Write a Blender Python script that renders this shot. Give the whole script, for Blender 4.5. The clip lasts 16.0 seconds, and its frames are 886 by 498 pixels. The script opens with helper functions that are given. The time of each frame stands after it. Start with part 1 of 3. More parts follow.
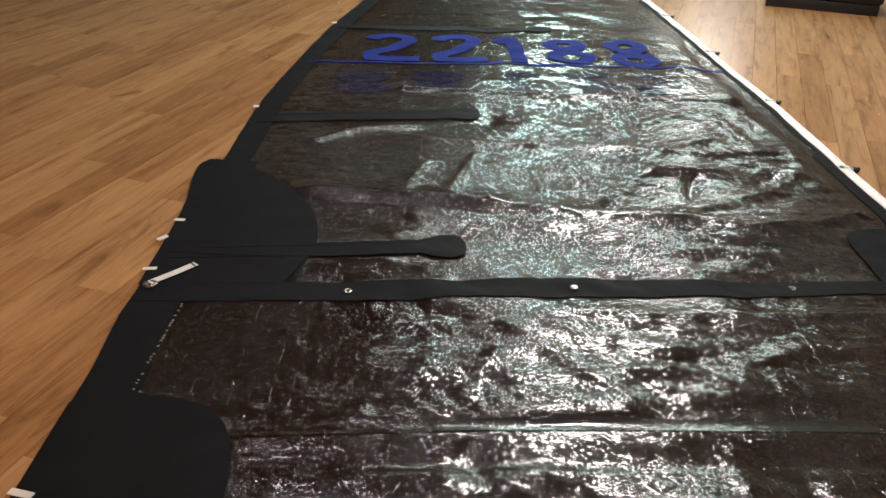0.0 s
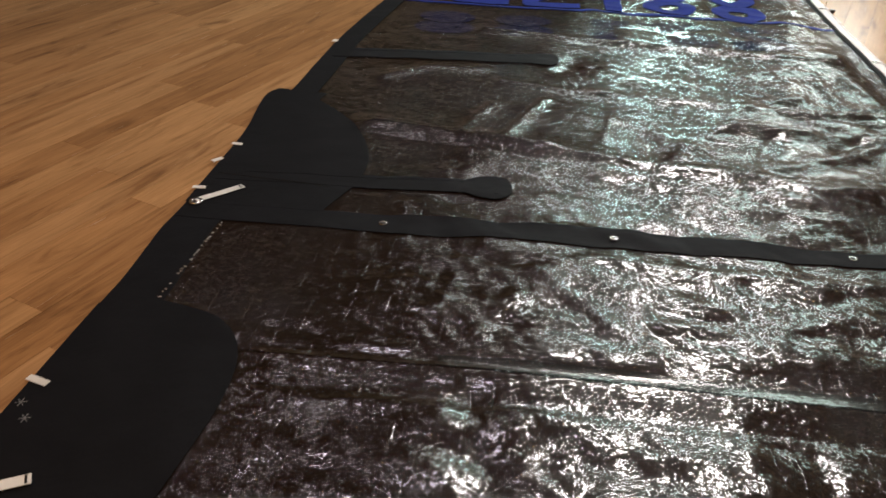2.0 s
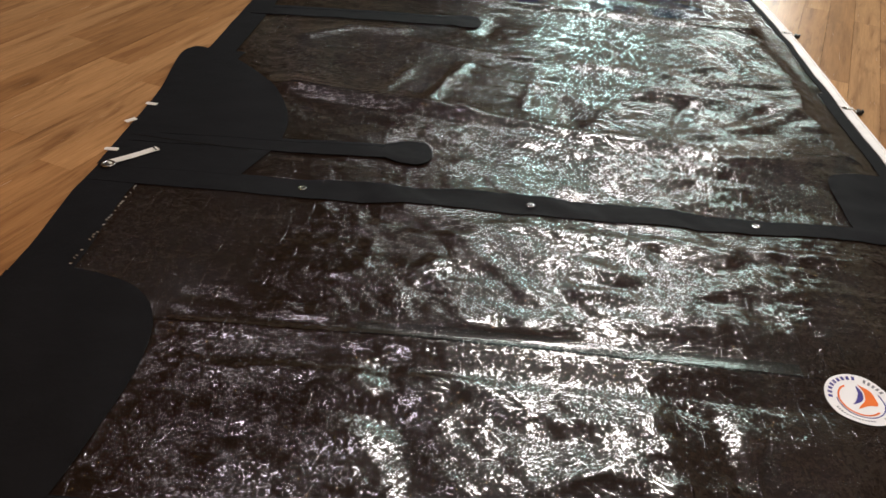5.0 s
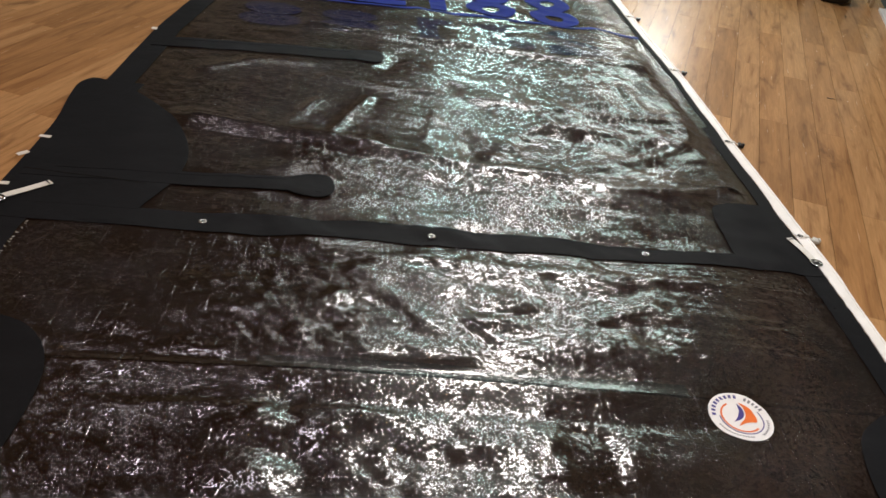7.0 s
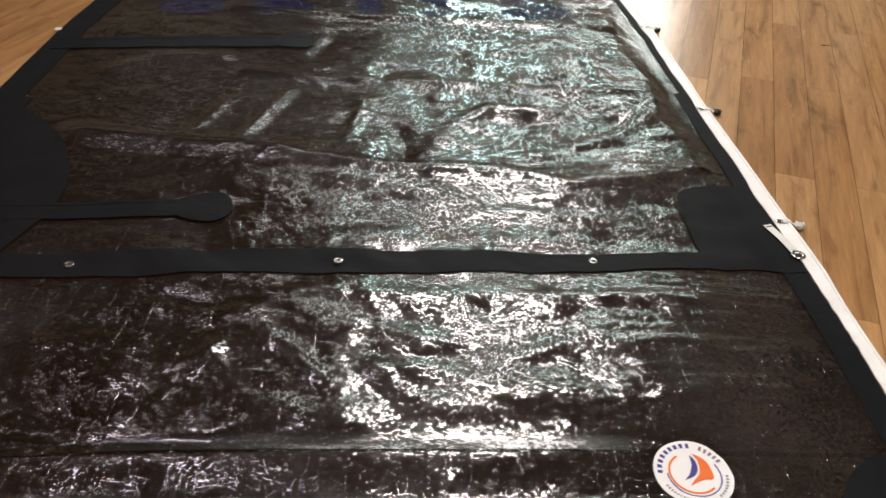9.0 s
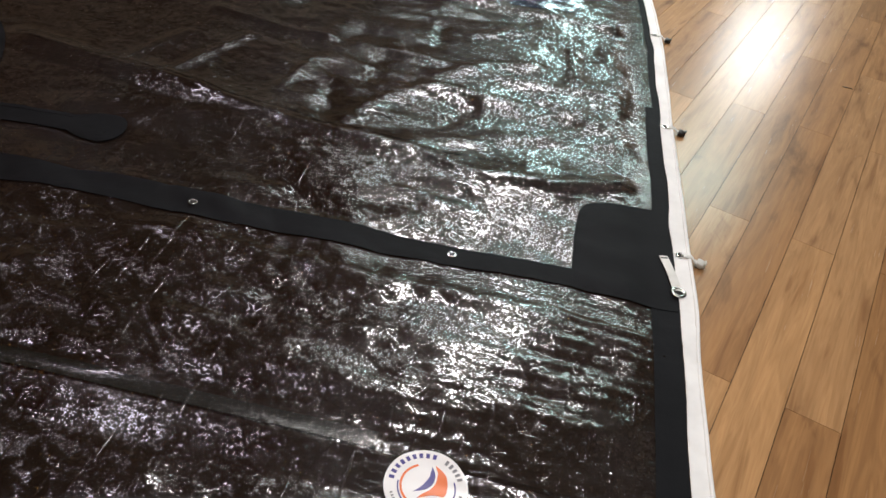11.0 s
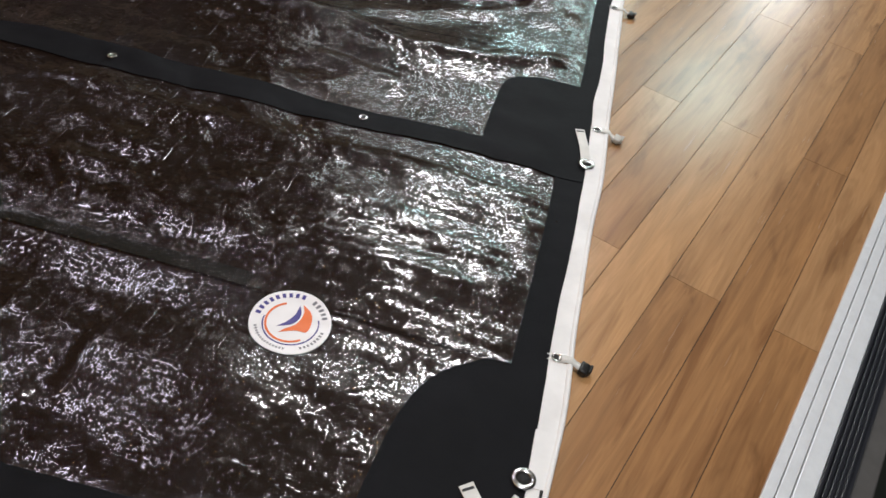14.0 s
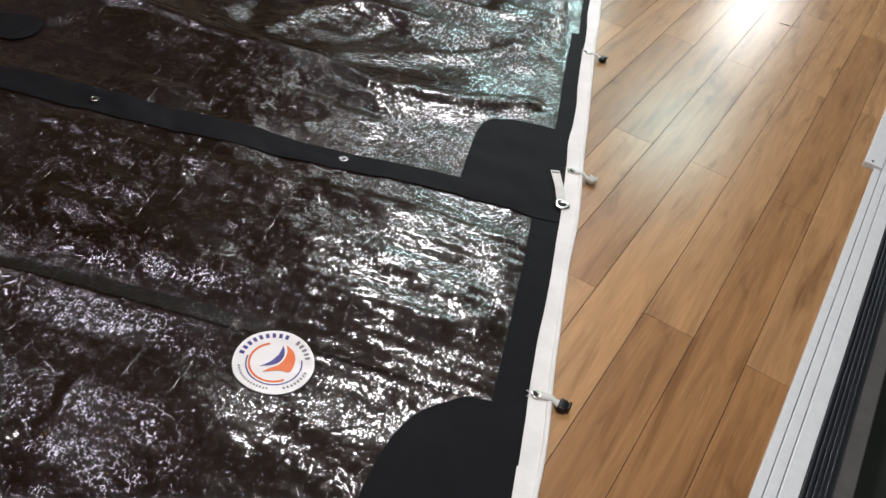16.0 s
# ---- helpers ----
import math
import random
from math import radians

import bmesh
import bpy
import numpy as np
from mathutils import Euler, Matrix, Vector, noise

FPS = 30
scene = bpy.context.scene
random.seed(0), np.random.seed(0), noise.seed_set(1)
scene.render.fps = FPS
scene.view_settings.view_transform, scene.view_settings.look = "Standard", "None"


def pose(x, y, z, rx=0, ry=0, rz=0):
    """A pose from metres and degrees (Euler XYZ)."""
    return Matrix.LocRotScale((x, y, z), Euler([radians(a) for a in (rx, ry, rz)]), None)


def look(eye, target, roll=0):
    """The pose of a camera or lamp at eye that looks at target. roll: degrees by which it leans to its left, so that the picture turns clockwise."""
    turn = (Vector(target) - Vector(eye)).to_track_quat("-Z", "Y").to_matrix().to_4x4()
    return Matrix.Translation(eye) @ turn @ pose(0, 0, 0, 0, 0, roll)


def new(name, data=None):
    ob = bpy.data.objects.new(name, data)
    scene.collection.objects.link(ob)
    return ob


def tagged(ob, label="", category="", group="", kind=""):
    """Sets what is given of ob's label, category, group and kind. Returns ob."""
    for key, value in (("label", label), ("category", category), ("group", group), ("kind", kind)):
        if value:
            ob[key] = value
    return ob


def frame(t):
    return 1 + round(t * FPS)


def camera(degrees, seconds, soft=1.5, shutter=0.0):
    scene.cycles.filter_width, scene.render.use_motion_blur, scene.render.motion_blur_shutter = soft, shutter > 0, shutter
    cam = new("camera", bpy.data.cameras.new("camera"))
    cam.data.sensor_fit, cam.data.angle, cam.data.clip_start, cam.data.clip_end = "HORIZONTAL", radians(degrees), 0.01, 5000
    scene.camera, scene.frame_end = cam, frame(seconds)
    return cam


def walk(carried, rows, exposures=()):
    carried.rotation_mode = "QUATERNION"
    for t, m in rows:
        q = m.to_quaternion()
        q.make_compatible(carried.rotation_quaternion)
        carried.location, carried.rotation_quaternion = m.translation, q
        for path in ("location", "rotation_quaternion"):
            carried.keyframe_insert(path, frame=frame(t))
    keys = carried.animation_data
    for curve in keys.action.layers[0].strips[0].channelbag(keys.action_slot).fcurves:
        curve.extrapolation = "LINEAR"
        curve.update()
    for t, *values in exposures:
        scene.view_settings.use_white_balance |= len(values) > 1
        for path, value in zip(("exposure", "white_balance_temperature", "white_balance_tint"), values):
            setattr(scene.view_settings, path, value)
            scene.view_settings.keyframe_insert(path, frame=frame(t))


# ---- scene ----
from mathutils.geometry import delaunay_2d_cdt

cam = camera(55.6, 16.0, shutter=0.25)
PATH = [
    (0, (-0.679, -2.599, 1.646), (-0.552, -0.855, 0.676), 2.0),
    (0.5, (-0.585, -2.626, 1.627), (-0.447, -0.9, 0.627), 1.9),
    (1, (-0.502, -2.622, 1.603), (-0.413, -0.909, 0.575), 0.6),
    (1.5, (-0.462, -2.565, 1.579), (-0.466, -0.86, 0.535), 0.8),
    (2, (-0.389, -2.596, 1.578), (-0.531, -0.91, 0.512), 2.0),
    (2.5, (-0.405, -2.573, 1.604), (-0.67, -0.942, 0.476), 4.1),
    (3, (-0.401, -2.568, 1.6), (-0.674, -0.958, 0.445), 3.3),
    (3.5, (-0.382, -2.573, 1.599), (-0.535, -0.957, 0.431), 3.9),
    (4, (-0.376, -2.574, 1.6), (-0.445, -0.958, 0.424), 4.6),
    (6.5, (-0.355, -2.635, 1.658), (-0.152, -0.959, 0.586), 7.8),
    (7, (-0.337, -2.636, 1.658), (-0.092, -0.96, 0.595), 8.7),
    (7.5, (-0.267, -2.642, 1.654), (-0.02, -0.957, 0.605), 9.1),
    (8, (-0.177, -2.573, 1.631), (-0.024, -0.892, 0.558), 7.2),
    (8.5, (-0.055, -2.291, 1.623), (0.028, -0.619, 0.528), 3.6),
    (9, (0.092, -2.171, 1.622), (0.272, -0.546, 0.47), 3.5),
    (9.5, (0.405, -2.071, 1.615), (0.491, -0.47, 0.419), 6.6),
    (12, (1.017, -2.092, 1.607), (0.938, -0.489, 0.413), 9.8),
    (12.5, (1.145, -2.142, 1.618), (1.168, -0.501, 0.474), 12.1),
    (13, (1.281, -2.161, 1.601), (1.317, -0.58, 0.377), 13.4),
    (13.5, (1.316, -2.155, 1.573), (1.317, -0.685, 0.216), 11.7),
    (14, (1.292, -2.144, 1.57), (1.201, -0.685, 0.205), 11.3),
    (14.5, (1.275, -2.146, 1.581), (1.128, -0.662, 0.249), 11.0),
    (15, (1.268, -2.152, 1.585), (1.144, -0.65, 0.27), 11.1),
    (15.5, (1.267, -2.167, 1.595), (1.185, -0.643, 0.302), 12.2),
    (16, (1.275, -2.175, 1.606), (1.224, -0.65, 0.313), 12.1),
]
walk(cam, [(t, look(eye, target, roll)) for t, eye, target, roll in PATH],
     [(0.0, 0.06, 6650, 11), (0.6, -0.08, 6650, 11), (3.0, -0.11, 6650, 11), (7.5, -0.09, 6650, 11), (9.0, 0.0, 6650, 11), (9.7, -0.12, 6600, 11), (11.8, -0.18, 6250, 10), (16.0, -0.16, 6200, 10)])

# ---- world and light ----
world = bpy.data.worlds.new("night")
scene.world = world
world.use_nodes = True
world.node_tree.nodes["Background"].inputs[0].default_value = (0.55, 0.6, 0.7, 1)
world.node_tree.nodes["Background"].inputs[1].default_value = 0.01
CEILING = 4.1


def unseen_lamp(x, y, size, watts, colour):
    data = bpy.data.lights.new("unseen_lamp", "AREA")
    data.shape, data.size, data.energy, data.color = "DISK", size, watts, colour
    ob = new("unseen_lamp_light", data)
    ob.matrix_basis = pose(x, y, CEILING - 0.06)
    return ob


# Unseen lamps, set where highlights on film and floor mirror back to.
unseen_lamp(1.62, 4.75, 0.65, 68, (1.0, 0.95, 0.91))
unseen_lamp(1.00, 2.95, 0.60, 150, (1.0, 0.94, 0.90))
unseen_lamp(-1.35, 1.10, 0.36, 23, (1.0, 0.90, 0.99))
unseen_lamp(-2.10, 2.40, 0.50, 6, (1.0, 0.92, 0.97))
# The next two are weak fills added for dull stretches of the film.
unseen_lamp(0.25, 6.30, 0.60, 32, (0.90, 1.0, 0.94))
unseen_lamp(-0.50, 5.20, 0.70, 13, (1.0, 0.98, 0.95))
unseen_lamp(3.57, 7.85, 1.50, 88, (0.74, 1.0, 0.91))
unseen_lamp(1.80, 10.60, 0.95, 260, (0.72, 1.0, 0.93))
unseen_lamp(5.25, 12.90, 1.25, 225, (0.97, 1.0, 0.94))
# Two fill lamps added out of view to light the floor; no source known.
unseen_lamp(1.55, -1.50, 0.60, 128, (0.98, 0.97, 0.94))
unseen_lamp(-3.8, -3.2, 0.60, 118, (1.0, 0.50, 0.15))
scene.view_settings.exposure = 0.0

# ---- materials ----


def shader(name):
    m = bpy.data.materials.new(name)
    m.use_nodes = True
    t = m.node_tree
    return m, t, t.nodes["Principled BSDF"]


def node(t, kind, at=None, **inputs):
    n = t.nodes.new(kind)
    for key, value in (at or {}).items():
        setattr(n, key, value)
    for key, value in inputs.items():
        key = int(key[1:]) if key[0] == "i" and key[1:].isdigit() else key.replace("_", " ")
        if isinstance(value, bpy.types.NodeSocket):
            t.links.new(value, n.inputs[key])
        else:
            n.inputs[key].default_value = value
    return n


def ramp(t, fac, stops):
    n = t.nodes.new("ShaderNodeValToRGB")
    t.links.new(fac, n.inputs[0])
    e = n.color_ramp.elements
    while len(e) < len(stops):
        e.new(0.5)
    for el, (p, col) in zip(e, stops):
        el.position, el.color = p, (*col, 1)
    return n.outputs[0]


def math_node(t, op, a, b=0.0, c=0.0):
    return node(t, "ShaderNodeMath", {"operation": op}, i0=a, i1=b, i2=c).outputs[0]


def mix_colour(t, fac, a, b, kind="MIX"):
    n = t.nodes.new("ShaderNodeMix")
    n.data_type, n.blend_type = "RGBA", kind
    for i, v in ((0, fac), (6, a), (7, b)):
        if isinstance(v, bpy.types.NodeSocket):
            t.links.new(v, n.inputs[i])
        else:
            n.inputs[i].default_value = v if i == 0 else (*v, 1)
    return n.outputs[2]


def bump(t, p, height, strength, distance, under=None):
    n = node(t, "ShaderNodeBump", None, Height=height, Strength=strength, Distance=distance)
    if under:
        t.links.new(under, n.inputs["Normal"])
    t.links.new(n.outputs[0], p.inputs["Normal"])
    return n.outputs[0]


PLANK_TURN = 22.0


def wood(name, joined):
    """Oiled oak-look laminate: each board its own tone, cathedral grain along the board."""
    m, t, p = shader(name)
    rand = (node(t, "ShaderNodeNewGeometry").outputs["Random Per Island"] if joined
            else node(t, "ShaderNodeObjectInfo").outputs["Random"])
    where = node(t, "ShaderNodeNewGeometry").outputs["Position"]
    turned = node(t, "ShaderNodeVectorRotate", {"rotation_type": "Z_AXIS"}, Vector=where, Angle=radians(PLANK_TURN)).outputs[0]
    shift = node(t, "ShaderNodeCombineXYZ", None, X=math_node(t, "MULTIPLY", rand, 37.0), Y=math_node(t, "MULTIPLY", rand, 91.0)).outputs[0]
    local = node(t, "ShaderNodeVectorMath", {"operation": "ADD"}, i0=turned, i1=shift).outputs[0]
    big = node(t, "ShaderNodeMapping", None, Vector=local, Scale=(19.0, 1.5, 1)).outputs[0]
    fine = node(t, "ShaderNodeMapping", None, Vector=local, Scale=(95.0, 3.5, 1)).outputs[0]
    n1 = node(t, "ShaderNodeTexNoise", None, Vector=big, Scale=1.0, Detail=3.0, Roughness=0.55, Distortion=0.45).outputs[0]
    n2 = node(t, "ShaderNodeTexNoise", None, Vector=fine, Scale=1.0, Detail=3.0, Roughness=0.6).outputs[0]
    rings = math_node(t, "PINGPONG", math_node(t, "MULTIPLY", n1, 9.0), 0.5)
    tone = ramp(t, rand, [(0.0, (0.278, 0.146, 0.060)), (0.35, (0.355, 0.194, 0.084)), (0.7, (0.405, 0.232, 0.104)), (1.0, (0.35, 0.200, 0.093))])
    dark = ramp(t, n1, [(0.30, (0.68, 0.61, 0.55)), (0.45, (0.95, 0.93, 0.91)), (0.62, (1.08, 1.06, 1.03))])
    c1 = mix_colour(t, 1.0, tone, dark, "MULTIPLY")
    c2 = mix_colour(t, 0.32, c1, ramp(t, rings, [(0.0, (0.72, 0.66, 0.60)), (0.5, (1.06, 1.05, 1.04))]), "MULTIPLY")
    c3 = mix_colour(t, 0.35, c2, ramp(t, n2, [(0.3, (0.62, 0.58, 0.54)), (0.6, (1.08, 1.08, 1.08))]), "MULTIPLY")
    heart = node(t, "ShaderNodeTexNoise", None, Vector=node(t, "ShaderNodeMapping", None, Vector=local, Scale=(7.0, 1.3, 1)).outputs[0], Scale=1.0, Detail=4.0, Roughness=0.6, Distortion=1.6).outputs[0]
    c3 = mix_colour(t, 0.85, c3, ramp(t, heart, [(0.28, (0.48, 0.42, 0.38)), (0.42, (0.94, 0.93, 0.92)), (0.6, (1.06, 1.05, 1.04))]), "MULTIPLY")
    t.links.new(c3, p.inputs["Base Color"])
    t.links.new(ramp(t, n2, [(0.2, (0.29,) * 3), (0.8, (0.20,) * 3)]), p.inputs["Roughness"])
    p.inputs["Coat Weight"].default_value, p.inputs["Coat Roughness"].default_value = 0.2, 0.42
    bump(t, p, n2, 0.12, 0.001)
    return m


def facet_height(t, where, turn, scale):
    """Height of a crumpled sheet: every little cell is a plane with its own tilt."""
    at = node(t, "ShaderNodeMapping", None, Vector=where, Rotation=(0, 0, turn), Scale=scale).outputs[0]
    cell = node(t, "ShaderNodeTexVoronoi", {"voronoi_dimensions": "2D"}, Vector=at, Scale=1.0, Randomness=1.0)
    off = node(t, "ShaderNodeVectorMath", {"operation": "SUBTRACT"}, i0=at, i1=cell.outputs["Position"]).outputs[0]
    tilt = node(t, "ShaderNodeVectorMath", {"operation": "SUBTRACT"}, i0=cell.outputs["Color"], i1=(0.5, 0.5, 0.5)).outputs[0]
    # most cells lie nearly flat, a few stand up steeply
    square = node(t, "ShaderNodeVectorMath", {"operation": "MULTIPLY"}, i0=tilt, i1=tilt).outputs[0]
    tilt = node(t, "ShaderNodeVectorMath", {"operation": "MULTIPLY"}, i0=tilt, i1=node(t, "ShaderNodeVectorMath", {"operation": "MULTIPLY_ADD"}, i0=square, i1=(6.0, 6.0, 6.0), i2=(0.15, 0.15, 0.15)).outputs[0]).outputs[0]
    return node(t, "ShaderNodeVectorMath", {"operation": "DOT_PRODUCT"}, i0=off, i1=node(t, "ShaderNodeVectorMath", {"operation": "MULTIPLY"}, i0=tilt, i1=(1.5, 0.95, 0)).outputs[0]).outputs["Value"]


def film(name, low, high, gloss, rough, relief, clear_part):
    """Smoky laminate film: a woven scrim under it dimples every thread crossing, load yarns run through it, it is crinkled all over."""
    m, t, p = shader(name)
    where = node(t, "ShaderNodeNewGeometry").outputs["Position"]
    flat = node(t, "ShaderNodeMapping", None, Vector=where, Scale=(1, 1, 0)).outputs[0]
    wander = node(t, "ShaderNodeTexNoise", None, Vector=flat, Scale=7.0, Detail=2.0).outputs["Color"]
    bent = node(t, "ShaderNodeVectorMath", {"operation": "MULTIPLY_ADD"}, i0=wander, i1=(0.05, 0.05, 0), i2=flat).outputs[0]
    soft = node(t, "ShaderNodeTexNoise", None, Vector=flat, Scale=11.0, Detail=2.0, Roughness=0.5, Distortion=0.3).outputs[0]
    facets = facet_height(t, bent, -0.25, (16.0, 28.0, 1))
    small = facet_height(t, bent, 0.4, (48.0, 80.0, 1))
    # thread crossings every few millimetres, each dimple tilted its own way
    cross = facet_height(t, bent, 0.06, (165.0, 150.0, 1))
    sx = node(t, "ShaderNodeTexWave", {"wave_type": "BANDS", "bands_direction": "X"}, Vector=bent, Scale=44.0).outputs["Fac"]
    sy = node(t, "ShaderNodeTexWave", {"wave_type": "BANDS", "bands_direction": "Y"}, Vector=bent, Scale=44.0).outputs["Fac"]
    scrim = math_node(t, "ADD", sx, sy)
    patchy = node(t, "ShaderNodeTexNoise", None, Vector=where, Scale=2.3, Detail=2.0).outputs[0]
    base = mix_colour(t, patchy, low, high)
    base = mix_colour(t, math_node(t, "MULTIPLY", math_node(t, "POWER", sx, 6.0), 0.3), base, (0.03, 0.025, 0.021))
    t.links.new(base, p.inputs["Base Color"])
    p.inputs["Roughness"].default_value = rough
    p.inputs["IOR"].default_value = gloss
    nrm = bump(t, p, soft, 1.0, 0.0026 * relief)
    nrm = bump(t, p, facets, 1.0, 0.0026 * relief, nrm)
    nrm = bump(t, p, small, 1.0, 0.0012 * relief, nrm)
    nrm = bump(t, p, cross, 1.0, 0.00064 * relief, nrm)
    nrm = bump(t, p, scrim, 1.0, 0.00007 * relief, nrm)
    flecks = node(t, "ShaderNodeTexNoise", None, Vector=node(t, "ShaderNodeMapping", None, Vector=where, Rotation=(0, 0, 0.12), Scale=(42.0, 110.0, 1)).outputs[0], Scale=1.0, Detail=1.0).outputs[0]
    flecks = node(t, "ShaderNodeMapRange", {"interpolation_type": "SMOOTHSTEP"}, i0=flecks, i1=0.64, i2=0.74).outputs[0]
    nrm = bump(t, p, flecks, 1.0, 0.0008 * relief, nrm)
    creased = node(t, "ShaderNodeTexNoise", None, Vector=node(t, "ShaderNodeMapping", None, Vector=where, Rotation=(0, 0, 1.25), Scale=(8.0, 120.0, 1)).outputs[0], Scale=1.0, Detail=1.0).outputs[0]
    creased = node(t, "ShaderNodeMapRange", {"interpolation_type": "SMOOTHSTEP"}, i0=creased, i1=0.70, i2=0.77).outputs[0]
    nrm = bump(t, p, creased, 1.0, 0.0008 * relief, nrm)
    tilted = node(t, "ShaderNodeVectorRotate", {"rotation_type": "Z_AXIS"}, Vector=node(t, "ShaderNodeVectorMath", {"operation": "MULTIPLY_ADD"}, i0=wander, i1=(0.02, 0.02, 0), i2=flat).outputs[0], Angle=0.05).outputs[0]
    tx = node(t, "ShaderNodeTexWave", {"wave_type": "BANDS", "bands_direction": "X"}, Vector=tilted, Scale=5.2).outputs["Fac"]
    ty = node(t, "ShaderNodeTexWave", {"wave_type": "BANDS", "bands_direction": "Y"}, Vector=tilted, Scale=4.1).outputs["Fac"]
    yarn = math_node(t, "MAXIMUM", math_node(t, "POWER", tx, 110.0), math_node(t, "MULTIPLY", math_node(t, "POWER", ty, 110.0), 0.15))
    dashed = node(t, "ShaderNodeMapRange", None, i0=node(t, "ShaderNodeTexNoise", None, Vector=where, Scale=24.0, Detail=3.0).outputs[0], i1=0.47, i2=0.57).outputs[0]
    bump(t, p, math_node(t, "MULTIPLY", yarn, dashed), 1.0, 0.0010 * relief, nrm)
    clear = node(t, "ShaderNodeBsdfTransparent", None, Color=(0.62, 0.50, 0.40, 1)).outputs[0]
    both = node(t, "ShaderNodeMixShader", None, i0=clear_part, i1=p.outputs[0], i2=clear).outputs[0]
    t.links.new(both, t.nodes["Material Output"].inputs[0])
    return m


def cloth(name, a, b, rough, weave=900.0, strength=0.25, gloss=0.5):
    m, t, p = shader(name)
    where = node(t, "ShaderNodeNewGeometry").outputs["Position"]
    n1 = node(t, "ShaderNodeTexNoise", None, Vector=where, Scale=7.0, Detail=4.0, Roughness=0.6).outputs[0]
    n2 = node(t, "ShaderNodeTexNoise", None, Vector=where, Scale=weave, Detail=1.0).outputs[0]
    t.links.new(mix_colour(t, ramp(t, n1, [(0.3, (0,) * 3), (0.7, (1,) * 3)]), a, b), p.inputs["Base Color"])
    p.inputs["Roughness"].default_value = rough
    p.inputs["Specular IOR Level"].default_value = gloss
    nrm = bump(t, p, n1, 0.35, 0.01)
    bump(t, p, n2, strength, 0.0008, nrm)
    return m


def plain(name, colour, rough=0.5, metal=0.0, vary=0.12, scale=30.0):
    m, t, p = shader(name)
    where = node(t, "ShaderNodeNewGeometry").outputs["Position"]
    n = node(t, "ShaderNodeTexNoise", None, Vector=where, Scale=scale, Detail=4.0, Roughness=0.65).outputs[0]
    low = tuple(v * (1 - 2 * vary) for v in colour)
    t.links.new(mix_colour(t, n, low, colour), p.inputs["Base Color"])
    p.inputs["Roughness"].default_value, p.inputs["Metallic"].default_value = rough, metal
    bump(t, p, n, 0.08, 0.002)
    return m


PLANK, PLANK_FAR = wood("oak_board", False), wood("oak_board_far", True)
FILM = film("smoky_laminate_film", (0.0066, 0.0039, 0.0029), (0.0130, 0.0077, 0.0056), 1.74, 0.15, 1.0, 0.05)
SEAM_FILM = film("pale_seam_tape", (0.0085, 0.0080, 0.0066), (0.0130, 0.0125, 0.0105), 1.80, 0.20, 0.38, 0.02)
BLACK = cloth("black_sailcloth", (0.0030, 0.0031, 0.0042), (0.0052, 0.0053, 0.0068), 0.7, gloss=0.12)
WHITE = cloth("white_sailcloth", (0.66, 0.65, 0.64), (0.80, 0.79, 0.78), 0.75)
WEB = cloth("white_webbing", (0.50, 0.49, 0.46), (0.70, 0.69, 0.66), 0.7, 500.0, 0.5)
BLUE = cloth("blue_adhesive_cloth", (0.008, 0.015, 0.115), (0.011, 0.021, 0.15), 0.7, gloss=0.06)
NAVY = film("blue_cloth_behind_film", (0.004, 0.006, 0.028), (0.006, 0.009, 0.036), 1.72, 0.10, 0.78, 0.0)
STEEL = plain("stainless_steel", (0.70, 0.69, 0.67), 0.22, 1.0)
THREAD = plain("dull_grey_thread", (0.16, 0.16, 0.16), 0.8)
WHITE_THREAD = plain("glossy_white_thread", (0.85, 0.85, 0.85), 0.2)
HOLE = plain("dark_hole", (0.01, 0.01, 0.01), 0.8)
NYLON = plain("black_nylon", (0.012, 0.012, 0.012), 0.4)
PLASTIC = plain("white_plastic", (0.55, 0.54, 0.50), 0.4)
VINYL = plain("white_painted_aluminium", (0.66, 0.68, 0.70), 0.35)
RUBBER = plain("black_track_rubber", (0.014, 0.015, 0.020), 0.4)
CONCRETE = plain("grey_concrete", (0.085, 0.080, 0.076), 0.85, vary=0.3, scale=14)
SOIL = plain("dark_garden_ground", (0.010, 0.014, 0.008), 0.95, vary=0.4, scale=6)
# Unseen walls and ceiling: dark only to dim what the film mirrors.
DARK_WALL = plain("unseen_dark_wall", (0.20, 0.13, 0.08), 0.7, scale=3)
DARK_CEILING = plain("unseen_dark_ceiling", (0.055, 0.042, 0.030), 0.85, scale=3)

# ---- building helpers ----


def part(name, bm, material, parent=None, label="", smooth=True):
    me = bpy.data.meshes.new(name)
    bm.to_mesh(me)
    bm.free()
    me.materials.append(material)
    if smooth:
        me.shade_smooth()
    ob = new(name, me)
    ob.parent = parent
    return tagged(ob, label)


def thing(name, label, category, kind="", group=""):
    return tagged(new(name), label, category, group, kind)


def lattice_noise(x, y, seed):
    """Smooth noise between 0 and 1 on the plane."""
    table = np.random.RandomState(seed).rand(64, 64)
    ix, iy = np.floor(x).astype(int), np.floor(y).astype(int)
    fx, fy = x - ix, y - iy
    fx, fy = fx * fx * (3 - 2 * fx), fy * fy * (3 - 2 * fy)
    a, b = table[ix % 64, iy % 64], table[(ix + 1) % 64, iy % 64]
    c, d = table[ix % 64, (iy + 1) % 64], table[(ix + 1) % 64, (iy + 1) % 64]
    return (a * (1 - fx) + b * fx) * (1 - fy) + (c * (1 - fx) + d * fx) * fy


def crease(x, y, seed):
    return 1 - np.abs(2 * lattice_noise(x, y, seed) - 1)


